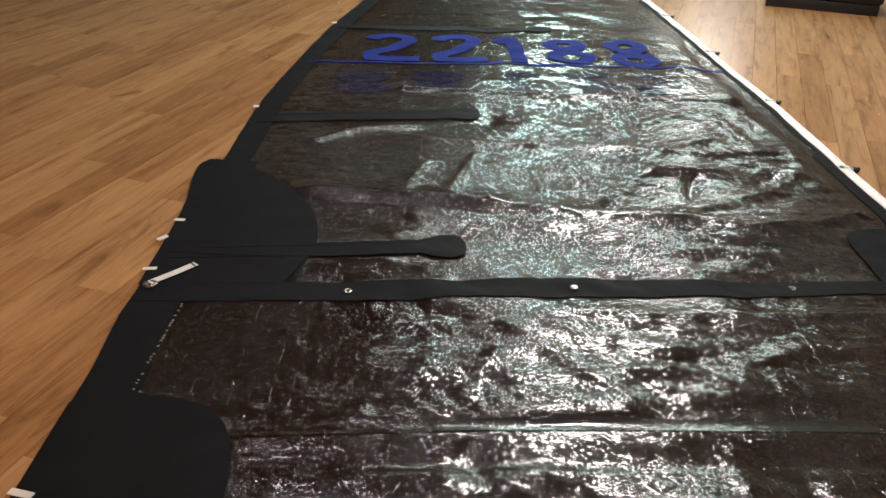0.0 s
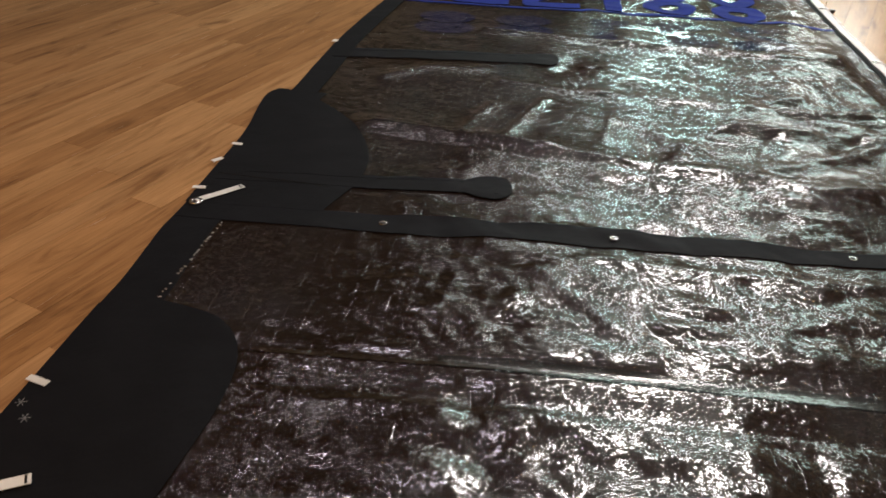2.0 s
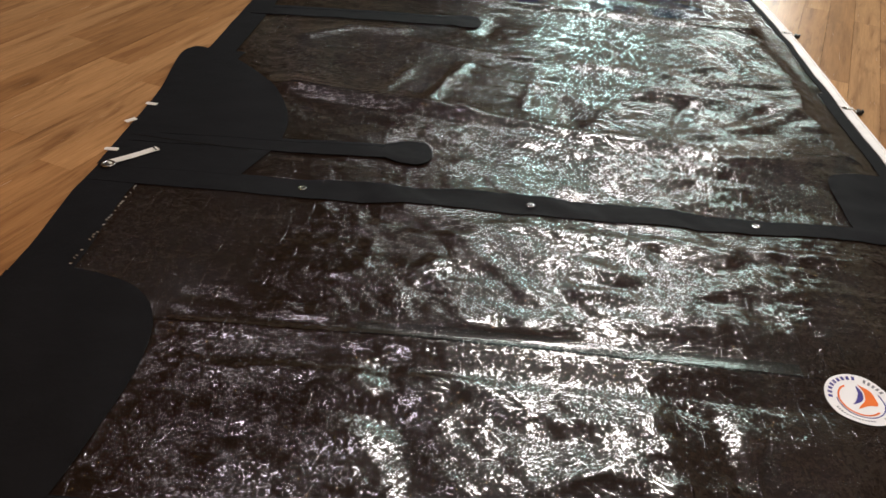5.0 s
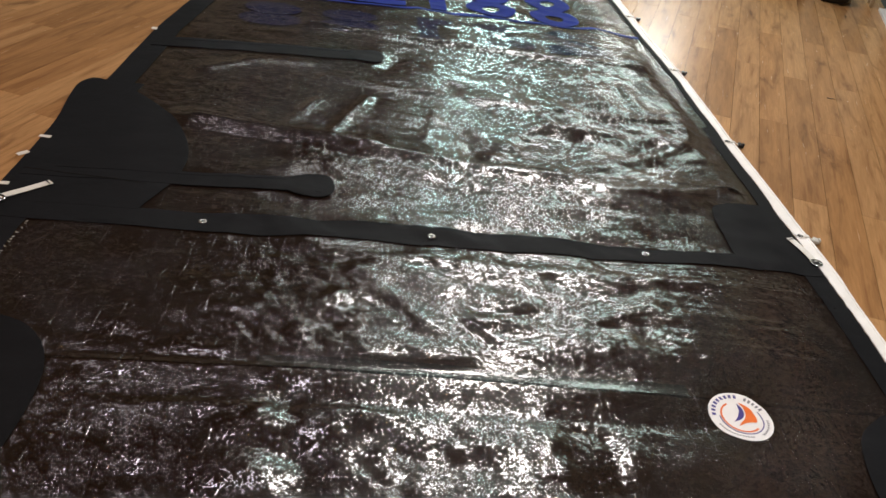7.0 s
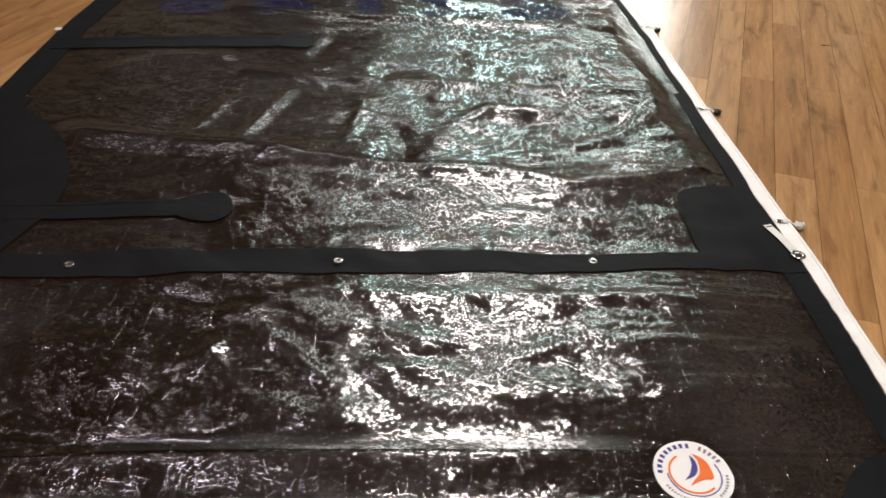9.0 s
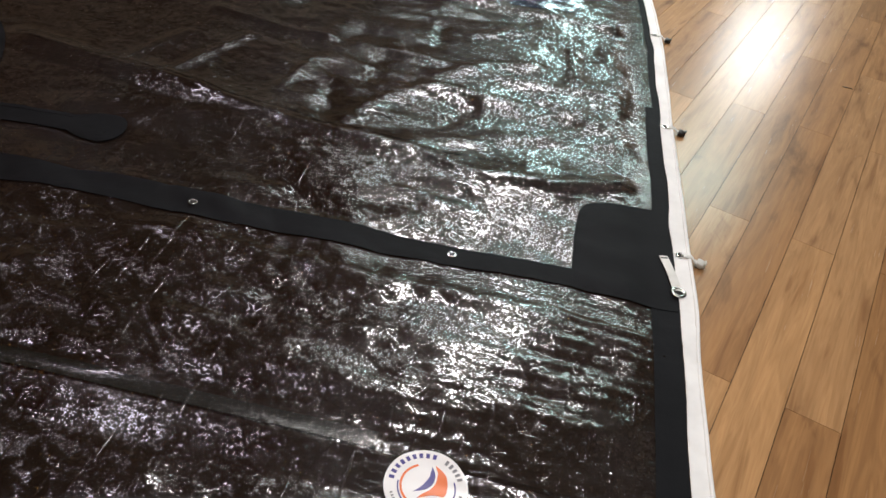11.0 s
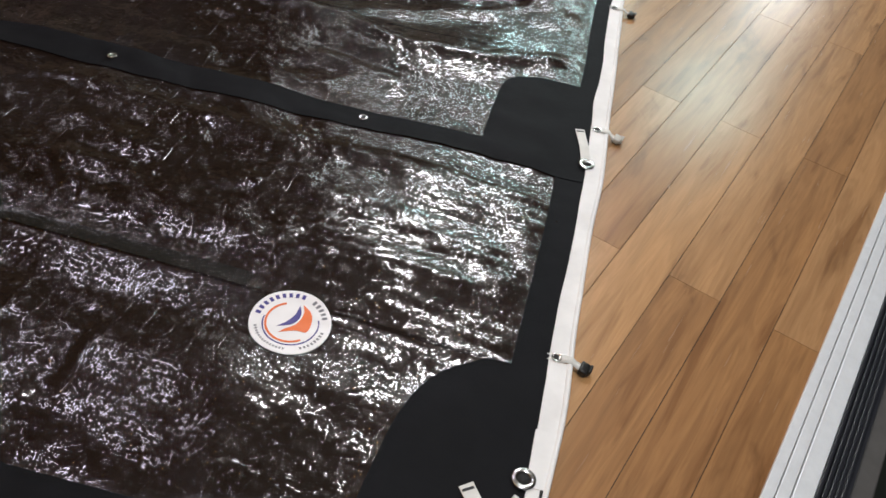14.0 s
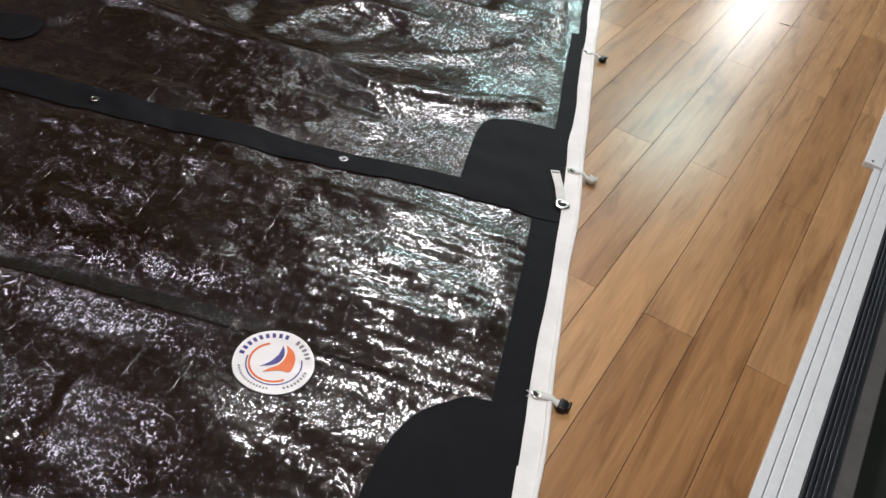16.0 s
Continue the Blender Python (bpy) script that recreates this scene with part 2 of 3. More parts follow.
def planes(x, y, seed):
    """Height of a crumpled sheet between 0 and 1: flat triangles between random heights."""
    table = np.random.RandomState(seed).rand(64, 64)
    x, y = x + 0.45 * lattice_noise(x * 0.9, y * 0.9, seed + 1), y + 0.45 * lattice_noise(x * 0.9, y * 0.9, seed + 2)
    ix, iy = np.floor(x).astype(int), np.floor(y).astype(int)
    fx, fy = x - ix, y - iy
    a, b = table[ix % 64, iy % 64], table[(ix + 1) % 64, iy % 64]
    c, d = table[ix % 64, (iy + 1) % 64], table[(ix + 1) % 64, (iy + 1) % 64]
    return np.where(fx + fy < 1, a + (b - a) * fx + (c - a) * fy, d + (c - d) * (1 - fx) + (b - d) * (1 - fy))


def step(a, b, v):
    f = np.clip((v - a) / (b - a), 0, 1)
    return f * f * (3 - 2 * f)


# folds that the sail lies in: polyline, half width, height
FOLDS = [
    ([(-0.24, 0.69), (0.12, 0.60), (0.36, 0.57), (0.61, 0.56), (0.84, 0.47), (1.10, 0.50), (1.40, 0.63)], 0.035, 0.014),
    ([(0.61, 0.64), (1.02, 0.82), (1.34, 1.08), (1.44, 1.45), (1.34, 1.85)], 0.045, 0.011),
    ([(-0.6, 2.32), (-0.13, 2.24), (0.40, 2.16), (0.85, 2.14), (1.40, 2.10)], 0.035, 0.024),
    ([(-0.46, 1.52), (-0.11, 1.42), (0.33, 1.38), (0.91, 1.30), (1.35, 1.31)], 0.035, 0.013),
    ([(-1.05, 1.50), (-0.85, 1.66), (-0.58, 1.68)], 0.05, 0.014),
    ([(-0.42, 0.84), (-0.25, 1.29)], 0.030, 0.011),
    ([(-0.62, 0.88), (-0.50, 1.22)], 0.030, 0.008),
    # crumples between the crest and the batten beyond it
    ([(0.33, 0.72), (0.45, 0.95), (0.62, 1.10), (0.95, 1.08)], 0.045, 0.015),
    ([(0.24, 0.68), (0.22, 0.93)], 0.045, -0.016),
    ([(0.16, 1.40), (0.20, 1.56)], 0.050, -0.014),
    ([(0.56, 1.55), (0.55, 1.78)], 0.035, -0.013),
    ([(-0.16, 1.72), (-0.10, 1.86)], 0.045, -0.012),
    ([(0.36, 1.10), (0.34, 1.26)], 0.045, -0.012),
    ([(1.05, 0.92), (1.18, 1.02)], 0.050, -0.014),
    ([(0.62, 1.22), (0.80, 1.42), (1.02, 1.50)], 0.040, 0.012),
    ([(0.72, 1.72), (1.05, 1.92)], 0.040, 0.012),
    ([(1.20, 1.42), (1.18, 1.75)], 0.040, 0.013),
    ([(0.02, 0.86), (0.08, 1.16)], 0.035, 0.010),
    ([(0.70, 0.82), (0.78, 1.0)], 0.035, -0.011),
    # the two panels below the reef band
    ([(-0.27, -0.14), (0.48, -0.17), (1.42, -0.20)], 0.030, 0.006),
    ([(-0.28, -0.22), (-0.10, -0.43), (0.05, -0.62)], 0.030, 0.0065),
    ([(-0.12, -0.22), (0.08, -0.42), (0.18, -0.58)], 0.028, 0.0050),
    ([(-0.45, -0.60), (-0.33, -0.38)], 0.030, 0.0055),
    ([(-0.58, -0.50), (-0.52, -0.20)], 0.035, 0.0045),
    ([(-0.45, -0.84), (-0.42, -1.05), (-0.37, -1.25), (-0.35, -1.38)], 0.050, -0.0090),
    ([(0.28, -0.88), (0.30, -1.10), (0.27, -1.36)], 0.050, 0.0055),
]


def ridge(x, y, line, width, height):
    best = np.full(np.shape(x), 9.0)
    for (ax, ay), (bx, by) in zip(line, line[1:]):
        dx, dy = bx - ax, by - ay
        f = np.clip(((x - ax) * dx + (y - ay) * dy) / (dx * dx + dy * dy), 0, 1)
        best = np.minimum(best, np.hypot(x - ax - f * dx, y - ay - f * dy))
    return height * np.exp(-(best / width) ** 2)


def lie(x, y):
    """Height of the sail over the floor at a place."""
    x, y = np.asarray(x, float), np.asarray(y, float)
    inside = step(-1.42, -1.15, x) * (1 - step(1.36, 1.5, x))
    upper = step(0.35, 1.0, y)
    calm = 0.25 + 0.75 * step(-0.45, 0.25, x)
    z = 0.008 + 0.008 * lattice_noise(x * 1.3 + 5, y * 1.7, 3)
    z = z + inside * upper * calm * (0.008 * crease(x * 2.6 + 0.5 * y, y * 4.6 - 0.7 * x, 5) ** 2 + 0.020 * planes(5.0 * x - 2.0 * y, 8.0 * y + 1.5 * x, 8) + 0.0095 * planes(13.0 * x + 6.0 * y, 17.0 * y - 4.0 * x, 61))
    v = y - np.interp(x, [-1.1, -0.4, 0.0, 0.5, 0.85], [-0.765, -0.76, -0.77, -0.785, -0.80])
    quiet = (1 - 0.9 * step(-0.17, -0.12, v) * (1 - step(0.08, 0.20, v) - (1 - step(0.08, 0.20, v)) * step(0.02, 0.08, v) * (1 - step(0.0, 0.15, x)))) * (0.3 + 0.7 * step(-0.95, -0.55, x) * (1 - 0.35 * step(0.75, 1.1, x))) * (1 - 0.65 * step(0.25, 0.5, x) * (1 - step(-0.8, -0.6, y)))
    z = z + inside * (1 - upper) * (0.0030 * lattice_noise(x * 3.1, y * 4.2 + 0.4 * x, 11) + quiet * (0.0190 * planes(6.5 * x + 5.0 * y, 9.0 * y - 4.0 * x, 19) + 0.0066 * planes(17.0 * x - 6.0 * y, 22.0 * y + 7.0 * x, 17)))
    z = z + 0.018 * step(0.45, 1.0, x) * (1 - step(1.0, 1.45, x)) * step(-0.85, -0.65, y) * (1 - step(-0.2, -0.05, y))
    # gathers along the luff, below the reef band
    gather = step(0.55, 1.15, x) * (1 - step(-0.10, 0.0, y)) * step(-0.95, -0.80, y)
    z = z + gather * 0.0030 * np.sin(2 * np.pi * (y + 0.06 * x + 0.05 * lattice_noise(x * 3.0, y * 6.0, 41)) / 0.052) * lattice_noise(x * 5.0, y * 9.0, 43)
    # fan of small pulls from the clew
    pull = step(-1.2, -1.0, x) * (1 - step(-0.75, -0.35, x)) * (1 - step(-0.80, -0.74, y))
    z = z + pull * 0.0010 * np.sin(2 * np.pi * (y - 0.10 * (x + 1.1) + 0.25 * (x + 1.1) * (y + 1.1) + 0.05 * lattice_noise(x * 2.5, y * 5.0, 47)) / 0.036) * lattice_noise(x * 3.0, y * 11.0, 53)
    # the panel beyond the reef band lies flat, then rises to a blunt crest and drops behind it
    u = y - np.interp(x, [-0.95, -0.30, 0.12, 0.60, 0.84, 1.45], [0.86, 0.70, 0.60, 0.56, 0.50, 0.60])
    rise = np.where(u < 0, step(-0.34, 0.02, u), np.exp(-(np.maximum(u, 0) / 0.11) ** 2))
    z = z + 0.026 * rise * step(-0.75, -0.35, x) * (1 - step(1.10, 1.36, x))
    # a stiff fold runs from the leech patch to the crest
    w = y - np.interp(x, [-1.12, -0.82, -0.52, -0.24], [0.90, 0.83, 0.75, 0.69])
    fold = np.clip(np.minimum((w + 0.10) / 0.095, 1.1 - (w + 0.005) / 0.10), 0, 1)
    z = z + 0.035 * fold * step(-1.16, -0.98, x) * (1 - step(-0.34, -0.10, x))
    z = z + 0.0010 * fold * (1 - fold) * 4 * np.sin(w * 185 + 5 * lattice_noise(x * 4.0, w * 6.0, 59)) * step(-1.16, -0.98, x) * (1 - step(-0.34, -0.10, x))
    # the joint of the two lower panels stands up as a low ridge, steeper on its far side
    joint = np.where(v < 0, step(-0.125, 0.012, v), 1 - step(-0.008, 0.046, v))
    z = z + 0.003 * np.clip((-0.15 - y) / 0.55, 0, 1) * np.where(v > 0, 1, step(-0.13, 0.0, v)) * step(-0.3, 0.1, x) * (1 - step(0.55, 0.80, x))
    z = z + (0.0105 - 0.0045 * step(-0.3, 0.1, x)) * joint * step(-1.15, -0.95, x) * (1 - step(0.76, 0.90, x))
    # a flat facet between the badge and the foot, with a crest along its far edge
    q = y + 1.06
    z = z + 0.020 * np.clip((-0.95 - y) / 0.45, 0, 1) * step(-0.05, 0.15, x) * (1 - step(0.40, 0.50, x))
    z = z + 0.016 * np.where(q > 0, np.clip(1 - q / 0.14, 0, 1), np.clip(1 + q / 0.36, 0, 1)) * step(0.44, 0.50, x) * (1 - step(0.80, 1.02, x))
    for fold in FOLDS:
        z = z + (0.25 + 0.75 * inside) * ridge(x, y, *fold)
    return z


def resample(line, gap, closed=True):
    out = []
    ends = list(zip(line, line[1:] + line[:1])) if closed else list(zip(line, line[1:]))
    for (ax, ay), (bx, by) in ends:
        n = max(1, int(math.hypot(bx - ax, by - ay) / gap + 0.5))
        out += [(ax + (bx - ax) * i / n, ay + (by - ay) * i / n) for i in range(n)]
    return out if closed else out + [line[-1]]


def rounded(points, turns=2):
    """Corner cutting: rounds a closed outline."""
    for _ in range(turns):
        points = [q for (ax, ay), (bx, by) in zip(points, points[1:] + points[:1])
                  for q in ((0.75 * ax + 0.25 * bx, 0.75 * ay + 0.25 * by), (0.25 * ax + 0.75 * bx, 0.25 * ay + 0.75 * by))]
    return points


def curve(points, turns=2):
    """Corner cutting: rounds an open line and keeps its ends."""
    for _ in range(turns):
        mid = [q for (ax, ay), (bx, by) in zip(points, points[1:])
               for q in ((0.75 * ax + 0.25 * bx, 0.75 * ay + 0.25 * by), (0.25 * ax + 0.75 * bx, 0.25 * ay + 0.75 * by))]
        points = [points[0], *mid[1:-1], points[-1]]
    return points


def within(px, py, poly):
    inside = np.zeros(np.shape(px), bool)
    for (ax, ay), (bx, by) in zip(poly, poly[1:] + poly[:1]):
        if ay != by:
            inside ^= ((ay > py) != (by > py)) & (px < (bx - ax) * (py - ay) / (by - ay) + ax)
    return inside


def sheet(outline, gap, lift, thick=0.0015):
    """A cut piece of cloth or film that follows the lie of the sail, with an edge all round."""
    edge = resample(outline, gap)
    xs, ys = [p[0] for p in edge], [p[1] for p in edge]
    gx, gy = np.meshgrid(np.arange(min(xs), max(xs), gap), np.arange(min(ys), max(ys), gap))
    gx[1::2] += gap / 2
    keep = within(gx, gy, edge)
    pts = [Vector(p) for p in edge]
    far = 0.5 * gap
    ex, ey = np.array(xs), np.array(ys)
    for x, y in zip(gx[keep], gy[keep]):
        if np.min(np.abs(ex - x) + np.abs(ey - y)) > far:
            pts.append(Vector((x, y)))
    n = len(edge)
    verts, _, faces, *_ = delaunay_2d_cdt(pts, [(i, (i + 1) % n) for i in range(n)], [], 1, 1e-6)
    v = np.array([(p.x, p.y) for p in verts])
    z = lie(v[:, 0], v[:, 1]) + lift
    bm = bmesh.new()
    made = [bm.verts.new((x, y, h)) for (x, y), h in zip(v, z)]
    for f in faces:
        bm.faces.new([made[i] for i in f])
    bmesh.ops.recalc_face_normals(bm, faces=bm.faces)
    if bm.faces and sum(f.normal.z for f in bm.faces) < 0:
        bmesh.ops.reverse_faces(bm, faces=bm.faces)
    rim = [e for e in bm.edges if e.is_boundary]
    for e in rim:
        e.smooth = False
    got = bmesh.ops.extrude_edge_only(bm, edges=rim)["geom"]
    bmesh.ops.translate(bm, verts=[g for g in got if isinstance(g, bmesh.types.BMVert)], vec=(0, 0, -thick))
    return bm


def ribbon(line, width, lift, thick=0.0012, gap=0.02, closed=False, cells=2, flat=None):
    """A strip of that width along a line, laid on the sail (or at a flat height)."""
    pts = np.array(resample(line, gap, closed))
    if closed:
        tan = np.roll(pts, -1, 0) - np.roll(pts, 1, 0)
    else:
        tan = np.gradient(pts, axis=0)
    tan /= np.linalg.norm(tan, axis=1)[:, None]
    side = np.stack([-tan[:, 1], tan[:, 0]], 1)
    bm = bmesh.new()
    rows = []
    for k in range(cells + 1):
        p = pts + side * (k / cells - 0.5) * width
        z = (lie(p[:, 0], p[:, 1]) if flat is None else np.full(len(p), flat)) + lift
        rows.append([bm.verts.new((x, y, h)) for (x, y), h in zip(p, z)])
    m = len(pts)
    for a, b in zip(rows, rows[1:]):
        for i in range(m if closed else m - 1):
            j = (i + 1) % m
            bm.faces.new((a[i], a[j], b[j], b[i]))
    rim = [e for e in bm.edges if e.is_boundary]
    for e in rim:
        e.smooth = False
    got = bmesh.ops.extrude_edge_only(bm, edges=rim)["geom"]
    bmesh.ops.translate(bm, verts=[g for g in got if isinstance(g, bmesh.types.BMVert)], vec=(0, 0, -thick))
    bmesh.ops.recalc_face_normals(bm, faces=bm.faces)
    return bm


def box(size, m=Matrix(), bevel=0.0):
    bm = bmesh.new()
    bmesh.ops.create_cube(bm, size=1)
    bmesh.ops.scale(bm, vec=size, verts=bm.verts)
    if bevel:
        bmesh.ops.bevel(bm, geom=bm.edges[:], offset=bevel, segments=2, affect="EDGES", profile=0.5)
    bmesh.ops.transform(bm, matrix=m, verts=bm.verts)
    return bm


def torus(big, small, m=Matrix(), nu=28, nv=10, squash=1.0):
    bm = bmesh.new()
    grid = [[bm.verts.new(((big + small * math.cos(b)) * math.cos(a), (big + small * math.cos(b)) * math.sin(a), squash * small * math.sin(b)))
             for b in (2 * math.pi * j / nv for j in range(nv))] for a in (2 * math.pi * i / nu for i in range(nu))]
    for i in range(nu):
        for j in range(nv):
            bm.faces.new((grid[i][j], grid[(i + 1) % nu][j], grid[(i + 1) % nu][(j + 1) % nv], grid[i][(j + 1) % nv]))
    bmesh.ops.transform(bm, matrix=m, verts=bm.verts)
    return bm


def disc(radius, thick, m=Matrix(), n=32):
    bm = bmesh.new()
    bmesh.ops.create_cone(bm, cap_ends=True, segments=n, radius1=radius, radius2=radius, depth=thick)
    bmesh.ops.transform(bm, matrix=m, verts=bm.verts)
    return bm


def height(x, y):
    return float(lie(np.array([x]), np.array([y]))[0])


# ---- the room: floor boards, door sill, walls, ceiling ----
TURN_FLOOR = pose(0, 0, 0, 0, 0, -PLANK_TURN)     # board lengths run along its y axis
SILL = 2.250                                       # inner edge of the door sill, across the boards
ROOM = (-7.0, SILL, -7.0, 17.0)                    # across from, to; along from, to


def slab(name, x0, x1, y0, y1, z0, z1, material, label="", bevel=0.0, parent=None):
    m = TURN_FLOOR @ pose((x0 + x1) / 2, (y0 + y1) / 2, (z0 + z1) / 2)
    ob = part(name, box((x1 - x0, y1 - y0, z1 - z0), m, bevel), material, parent, label, False)
    return ob


floor = slab("floor", ROOM[0], SILL + 0.11, ROOM[2], ROOM[3], -0.12, -0.012, HOLE)
tagged(floor, "oak-look laminate floor of long boards with dark joints", "floor", kind="structure")
# Unseen walls and ceiling, added to close the room around the floor.
wall_height = CEILING
for name, a in (("wall_west", (ROOM[0] - 0.15, ROOM[0], ROOM[2], ROOM[3])), ("wall_south", (ROOM[0], SILL + 0.1, ROOM[2] - 0.15, ROOM[2])),
                ("wall_north", (ROOM[0], SILL + 0.1, ROOM[3], ROOM[3] + 0.15)), ("wall_east", (SILL + 0.1, SILL + 0.25, 5.6, ROOM[3]))):
    tagged(slab(name, *a, -0.12, wall_height, DARK_WALL), "unseen wall closing the room, kept dark brown", "wall", kind="structure")
tagged(slab("wall_east_end", SILL + 0.1, SILL + 0.25, ROOM[2], -3.6, -0.12, wall_height, DARK_WALL), "unseen wall closing the room, kept dark brown", "wall", kind="structure")
tagged(slab("wall_over_door", SILL + 0.1, SILL + 0.25, -3.6, 5.6, 2.1, wall_height, DARK_WALL), "unseen dark brown wall over the wide sliding door", "wall", kind="structure")
tagged(slab("ceiling", ROOM[0] - 0.15, SILL + 0.25, ROOM[2] - 0.15, ROOM[3] + 0.15, wall_height, wall_height + 0.1, DARK_CEILING), "unseen ceiling closing the room, kept dark brown", "ceiling", kind="structure")

sill = thing("door_sill", "white grooved aluminium sill of a sliding door with black track", "door sill", "structure")
slab("inner_strip", SILL, SILL + 0.026, -3.6, 1.74, -0.01, 0.012, VINYL, "white edge strip", 0.002, sill)
slab("sill_plate", SILL + 0.028, SILL + 0.056, -3.6, 5.6, -0.01, 0.014, VINYL, "", 0.002, sill)
slab("sill_plate", SILL + 0.058, SILL + 0.102, -3.6, 5.6, -0.01, 0.015, VINYL, "", 0.003, sill)
slab("jamb_strip", SILL - 0.042, SILL + 0.026, 1.74, 5.6, -0.01, 0.022, VINYL, "wider white strip with a screw hole", 0.003, sill)
for i in range(5):
    slab("track_rib", SILL + 0.105 + 0.0135 * i, SILL + 0.1125 + 0.0135 * i, -3.6, 5.6, -0.03, 0.008 - 0.003 * i, RUBBER, "", 0.0015, sill)
slab("track_bed", SILL + 0.103, SILL + 0.178, -3.6, 5.6, -0.06, -0.012, RUBBER, "", 0, sill)
screw = part("screw", disc(0.005, 0.002, TURN_FLOOR @ pose(SILL - 0.015, 1.765, 0.0225), 12), HOLE, sill, "dark screw hole")
part("corner_block", box((0.05, 0.035, 0.014), TURN_FLOOR @ pose(SILL + 0.075, 1.70, 0.019), 0.003), VINYL, sill)
step_out = slab("outer_step", SILL + 0.178, SILL + 0.228, -4.0, 6.0, -0.12, -0.02, CONCRETE, "", 0.004)
tagged(step_out, "grey concrete step outside the sliding door", "step", kind="structure")
bm = bmesh.new()
bmesh.ops.create_grid(bm, x_segments=2, y_segments=2, size=60)
bmesh.ops.translate(bm, verts=bm.verts, vec=(0, 0, -0.16))
tagged(part("ground", bm, SOIL, None, "", False), "dark garden ground at night outside", "ground", kind="structure")

BOARD, LENGTH, FIRST = 0.1537, 1.84, 1.201


def board_mesh(bm, length, m):
    """One board, with a hair of a joint round it."""
    w, h = BOARD / 2 - 0.0010, length / 2 - 0.0007
    low, top = ([bm.verts.new(m @ Vector((x, y, z))) for x, y in ((-w, -h), (w, -h), (w, h), (-w, h))] for z in (-0.010, 0.0))
    for i in range(4):
        bm.faces.new((low[i], low[(i + 1) % 4], top[(i + 1) % 4], top[i]))
    bm.faces.new(top)


boards = []
row = -60
while FIRST + row * BOARD < SILL - 0.01:
    left = FIRST + row * BOARD
    first = 0.357 if row % 2 == 0 else 1.24
    if row < 0:
        first += 0.11 * ((row * 7) % 5 - 2)
    y = first - LENGTH * 5
    while y < ROOM[3]:
        y0, y1 = max(y, ROOM[2]), min(y + LENGTH, ROOM[3])
        if y1 - y0 > 0.05:
            boards.append((left + BOARD / 2, (y0 + y1) / 2, y1 - y0))
        y += LENGTH
    row += 1

# ---- the sail ----
LEECH = [(-1.69, -1.44), (-1.665, -1.20), (-1.63, -0.80), (-1.605, -0.45), (-1.605, -0.13), (-1.585, 0.05), (-1.565, 0.40), (-1.55, 0.70),
         (-1.53, 0.95), (-1.485, 1.21), (-1.43, 1.99), (-1.36, 2.45), (-1.25, 3.1), (-1.10, 3.85), (-0.88, 4.72), (-0.3, 6.4), (0.5, 8.2), (1.35, 9.8)]
LUFF = [(1.540, -1.46), (1.555, -1.10), (1.565, -0.80), (1.59, -0.30), (1.603, 0.19), (1.612, 0.7), (1.622, 1.2), (1.64, 2.0), (1.63, 3.0), (1.615, 4.9), (1.60, 7.0), (1.57, 9.8)]


def across(line, y):
    for (ax, ay), (bx, by) in zip(line, line[1:]):
        if y <= by:
            return ax + (bx - ax) * (y - ay) / (by - ay)
    return line[-1][0]


sail = thing("sail", "dark laminate mainsail with black patches spread on the wooden floor", "sail")

# film panels, foot to head; each is bounded by two seams that run from leech to luff
SEAMS = [
    [(-1.7, -1.45), (1.7, -1.45)],
    [(-1.7, -0.76), (-1.1, -0.765), (-0.4, -0.76), (0.0, -0.77), (0.5, -0.785), (0.85, -0.80), (1.7, -0.84)],
    [(-1.7, 0.01), (1.7, 0.0)],
    [(-1.7, 0.93), (-1.1, 0.88), (-0.2, 0.71), (0.7, 0.60), (1.7, 0.60)],
    [(-1.7, 2.40), (-0.57, 2.33), (0.38, 2.26), (1.7, 2.05)],
    [(-1.7, 2.92), (-1.2, 2.89), (1.7, 2.76)],
    [(-1.7, 4.3), (1.7, 4.1)],
    [(-1.7, 5.8), (1.7, 5.6)],
    [(-1.7, 9.7), (1.7, 9.7)],
]


def seam_y(seam, x):
    for (ax, ay), (bx, by) in zip(seam, seam[1:]):
        if x <= bx:
            return ay + (by - ay) * (x - ax) / (bx - ax)
    return seam[-1][1]


def panel_outline(low, high):
    def side(line, inset):
        pts = []
        for seam in (low, high):
            y = seam[0][1]
            for _ in range(6):
                x = across(line, y) + inset
                y = seam_y(seam, x)
            pts.append((x, y))
        return pts
    (lx, ly), (lx2, ly2) = side(LEECH, 0.10)
    (rx, ry), (rx2, ry2) = side(LUFF, -0.03)
    bottom = [(lx, ly)] + [p for p in low if lx < p[0] < rx] + [(rx, ry)]
    right = [(across(LUFF, y) - 0.03, y) for _, y in LUFF if ry < y < ry2]
    top = [(rx2, ry2)] + [p for p in reversed(high) if lx2 < p[0] < rx2] + [(lx2, ly2)]
    left = [(across(LEECH, y) + 0.10, y) for _, y in reversed(LEECH) if ly < y < ly2]
    return bottom + right + top + left


for i, (low, high) in enumerate(zip(SEAMS, SEAMS[1:])):
    part("film_panel", sheet(panel_outline(low, [(x, y + 0.012) for x, y in high]), (0.011, 0.011, 0.012, 0.013, 0.02, 0.03, 0.05, 0.12)[i], 0.0008 * (i % 2)), FILM, sail)
for i, width in ((1, 0.05), (6, 0.05)):
    seam = [(x, seam_y(SEAMS[i], x) + (0.03 if i == 1 else 0)) for x in np.arange(-0.55 if i == 1 else -0.8, 0.80 if i == 1 else 1.5, 0.1)]
    part("seam_tape", ribbon(seam, width, 0.0022, cells=4), SEAM_FILM, sail, "pale greenish clear seam tape")


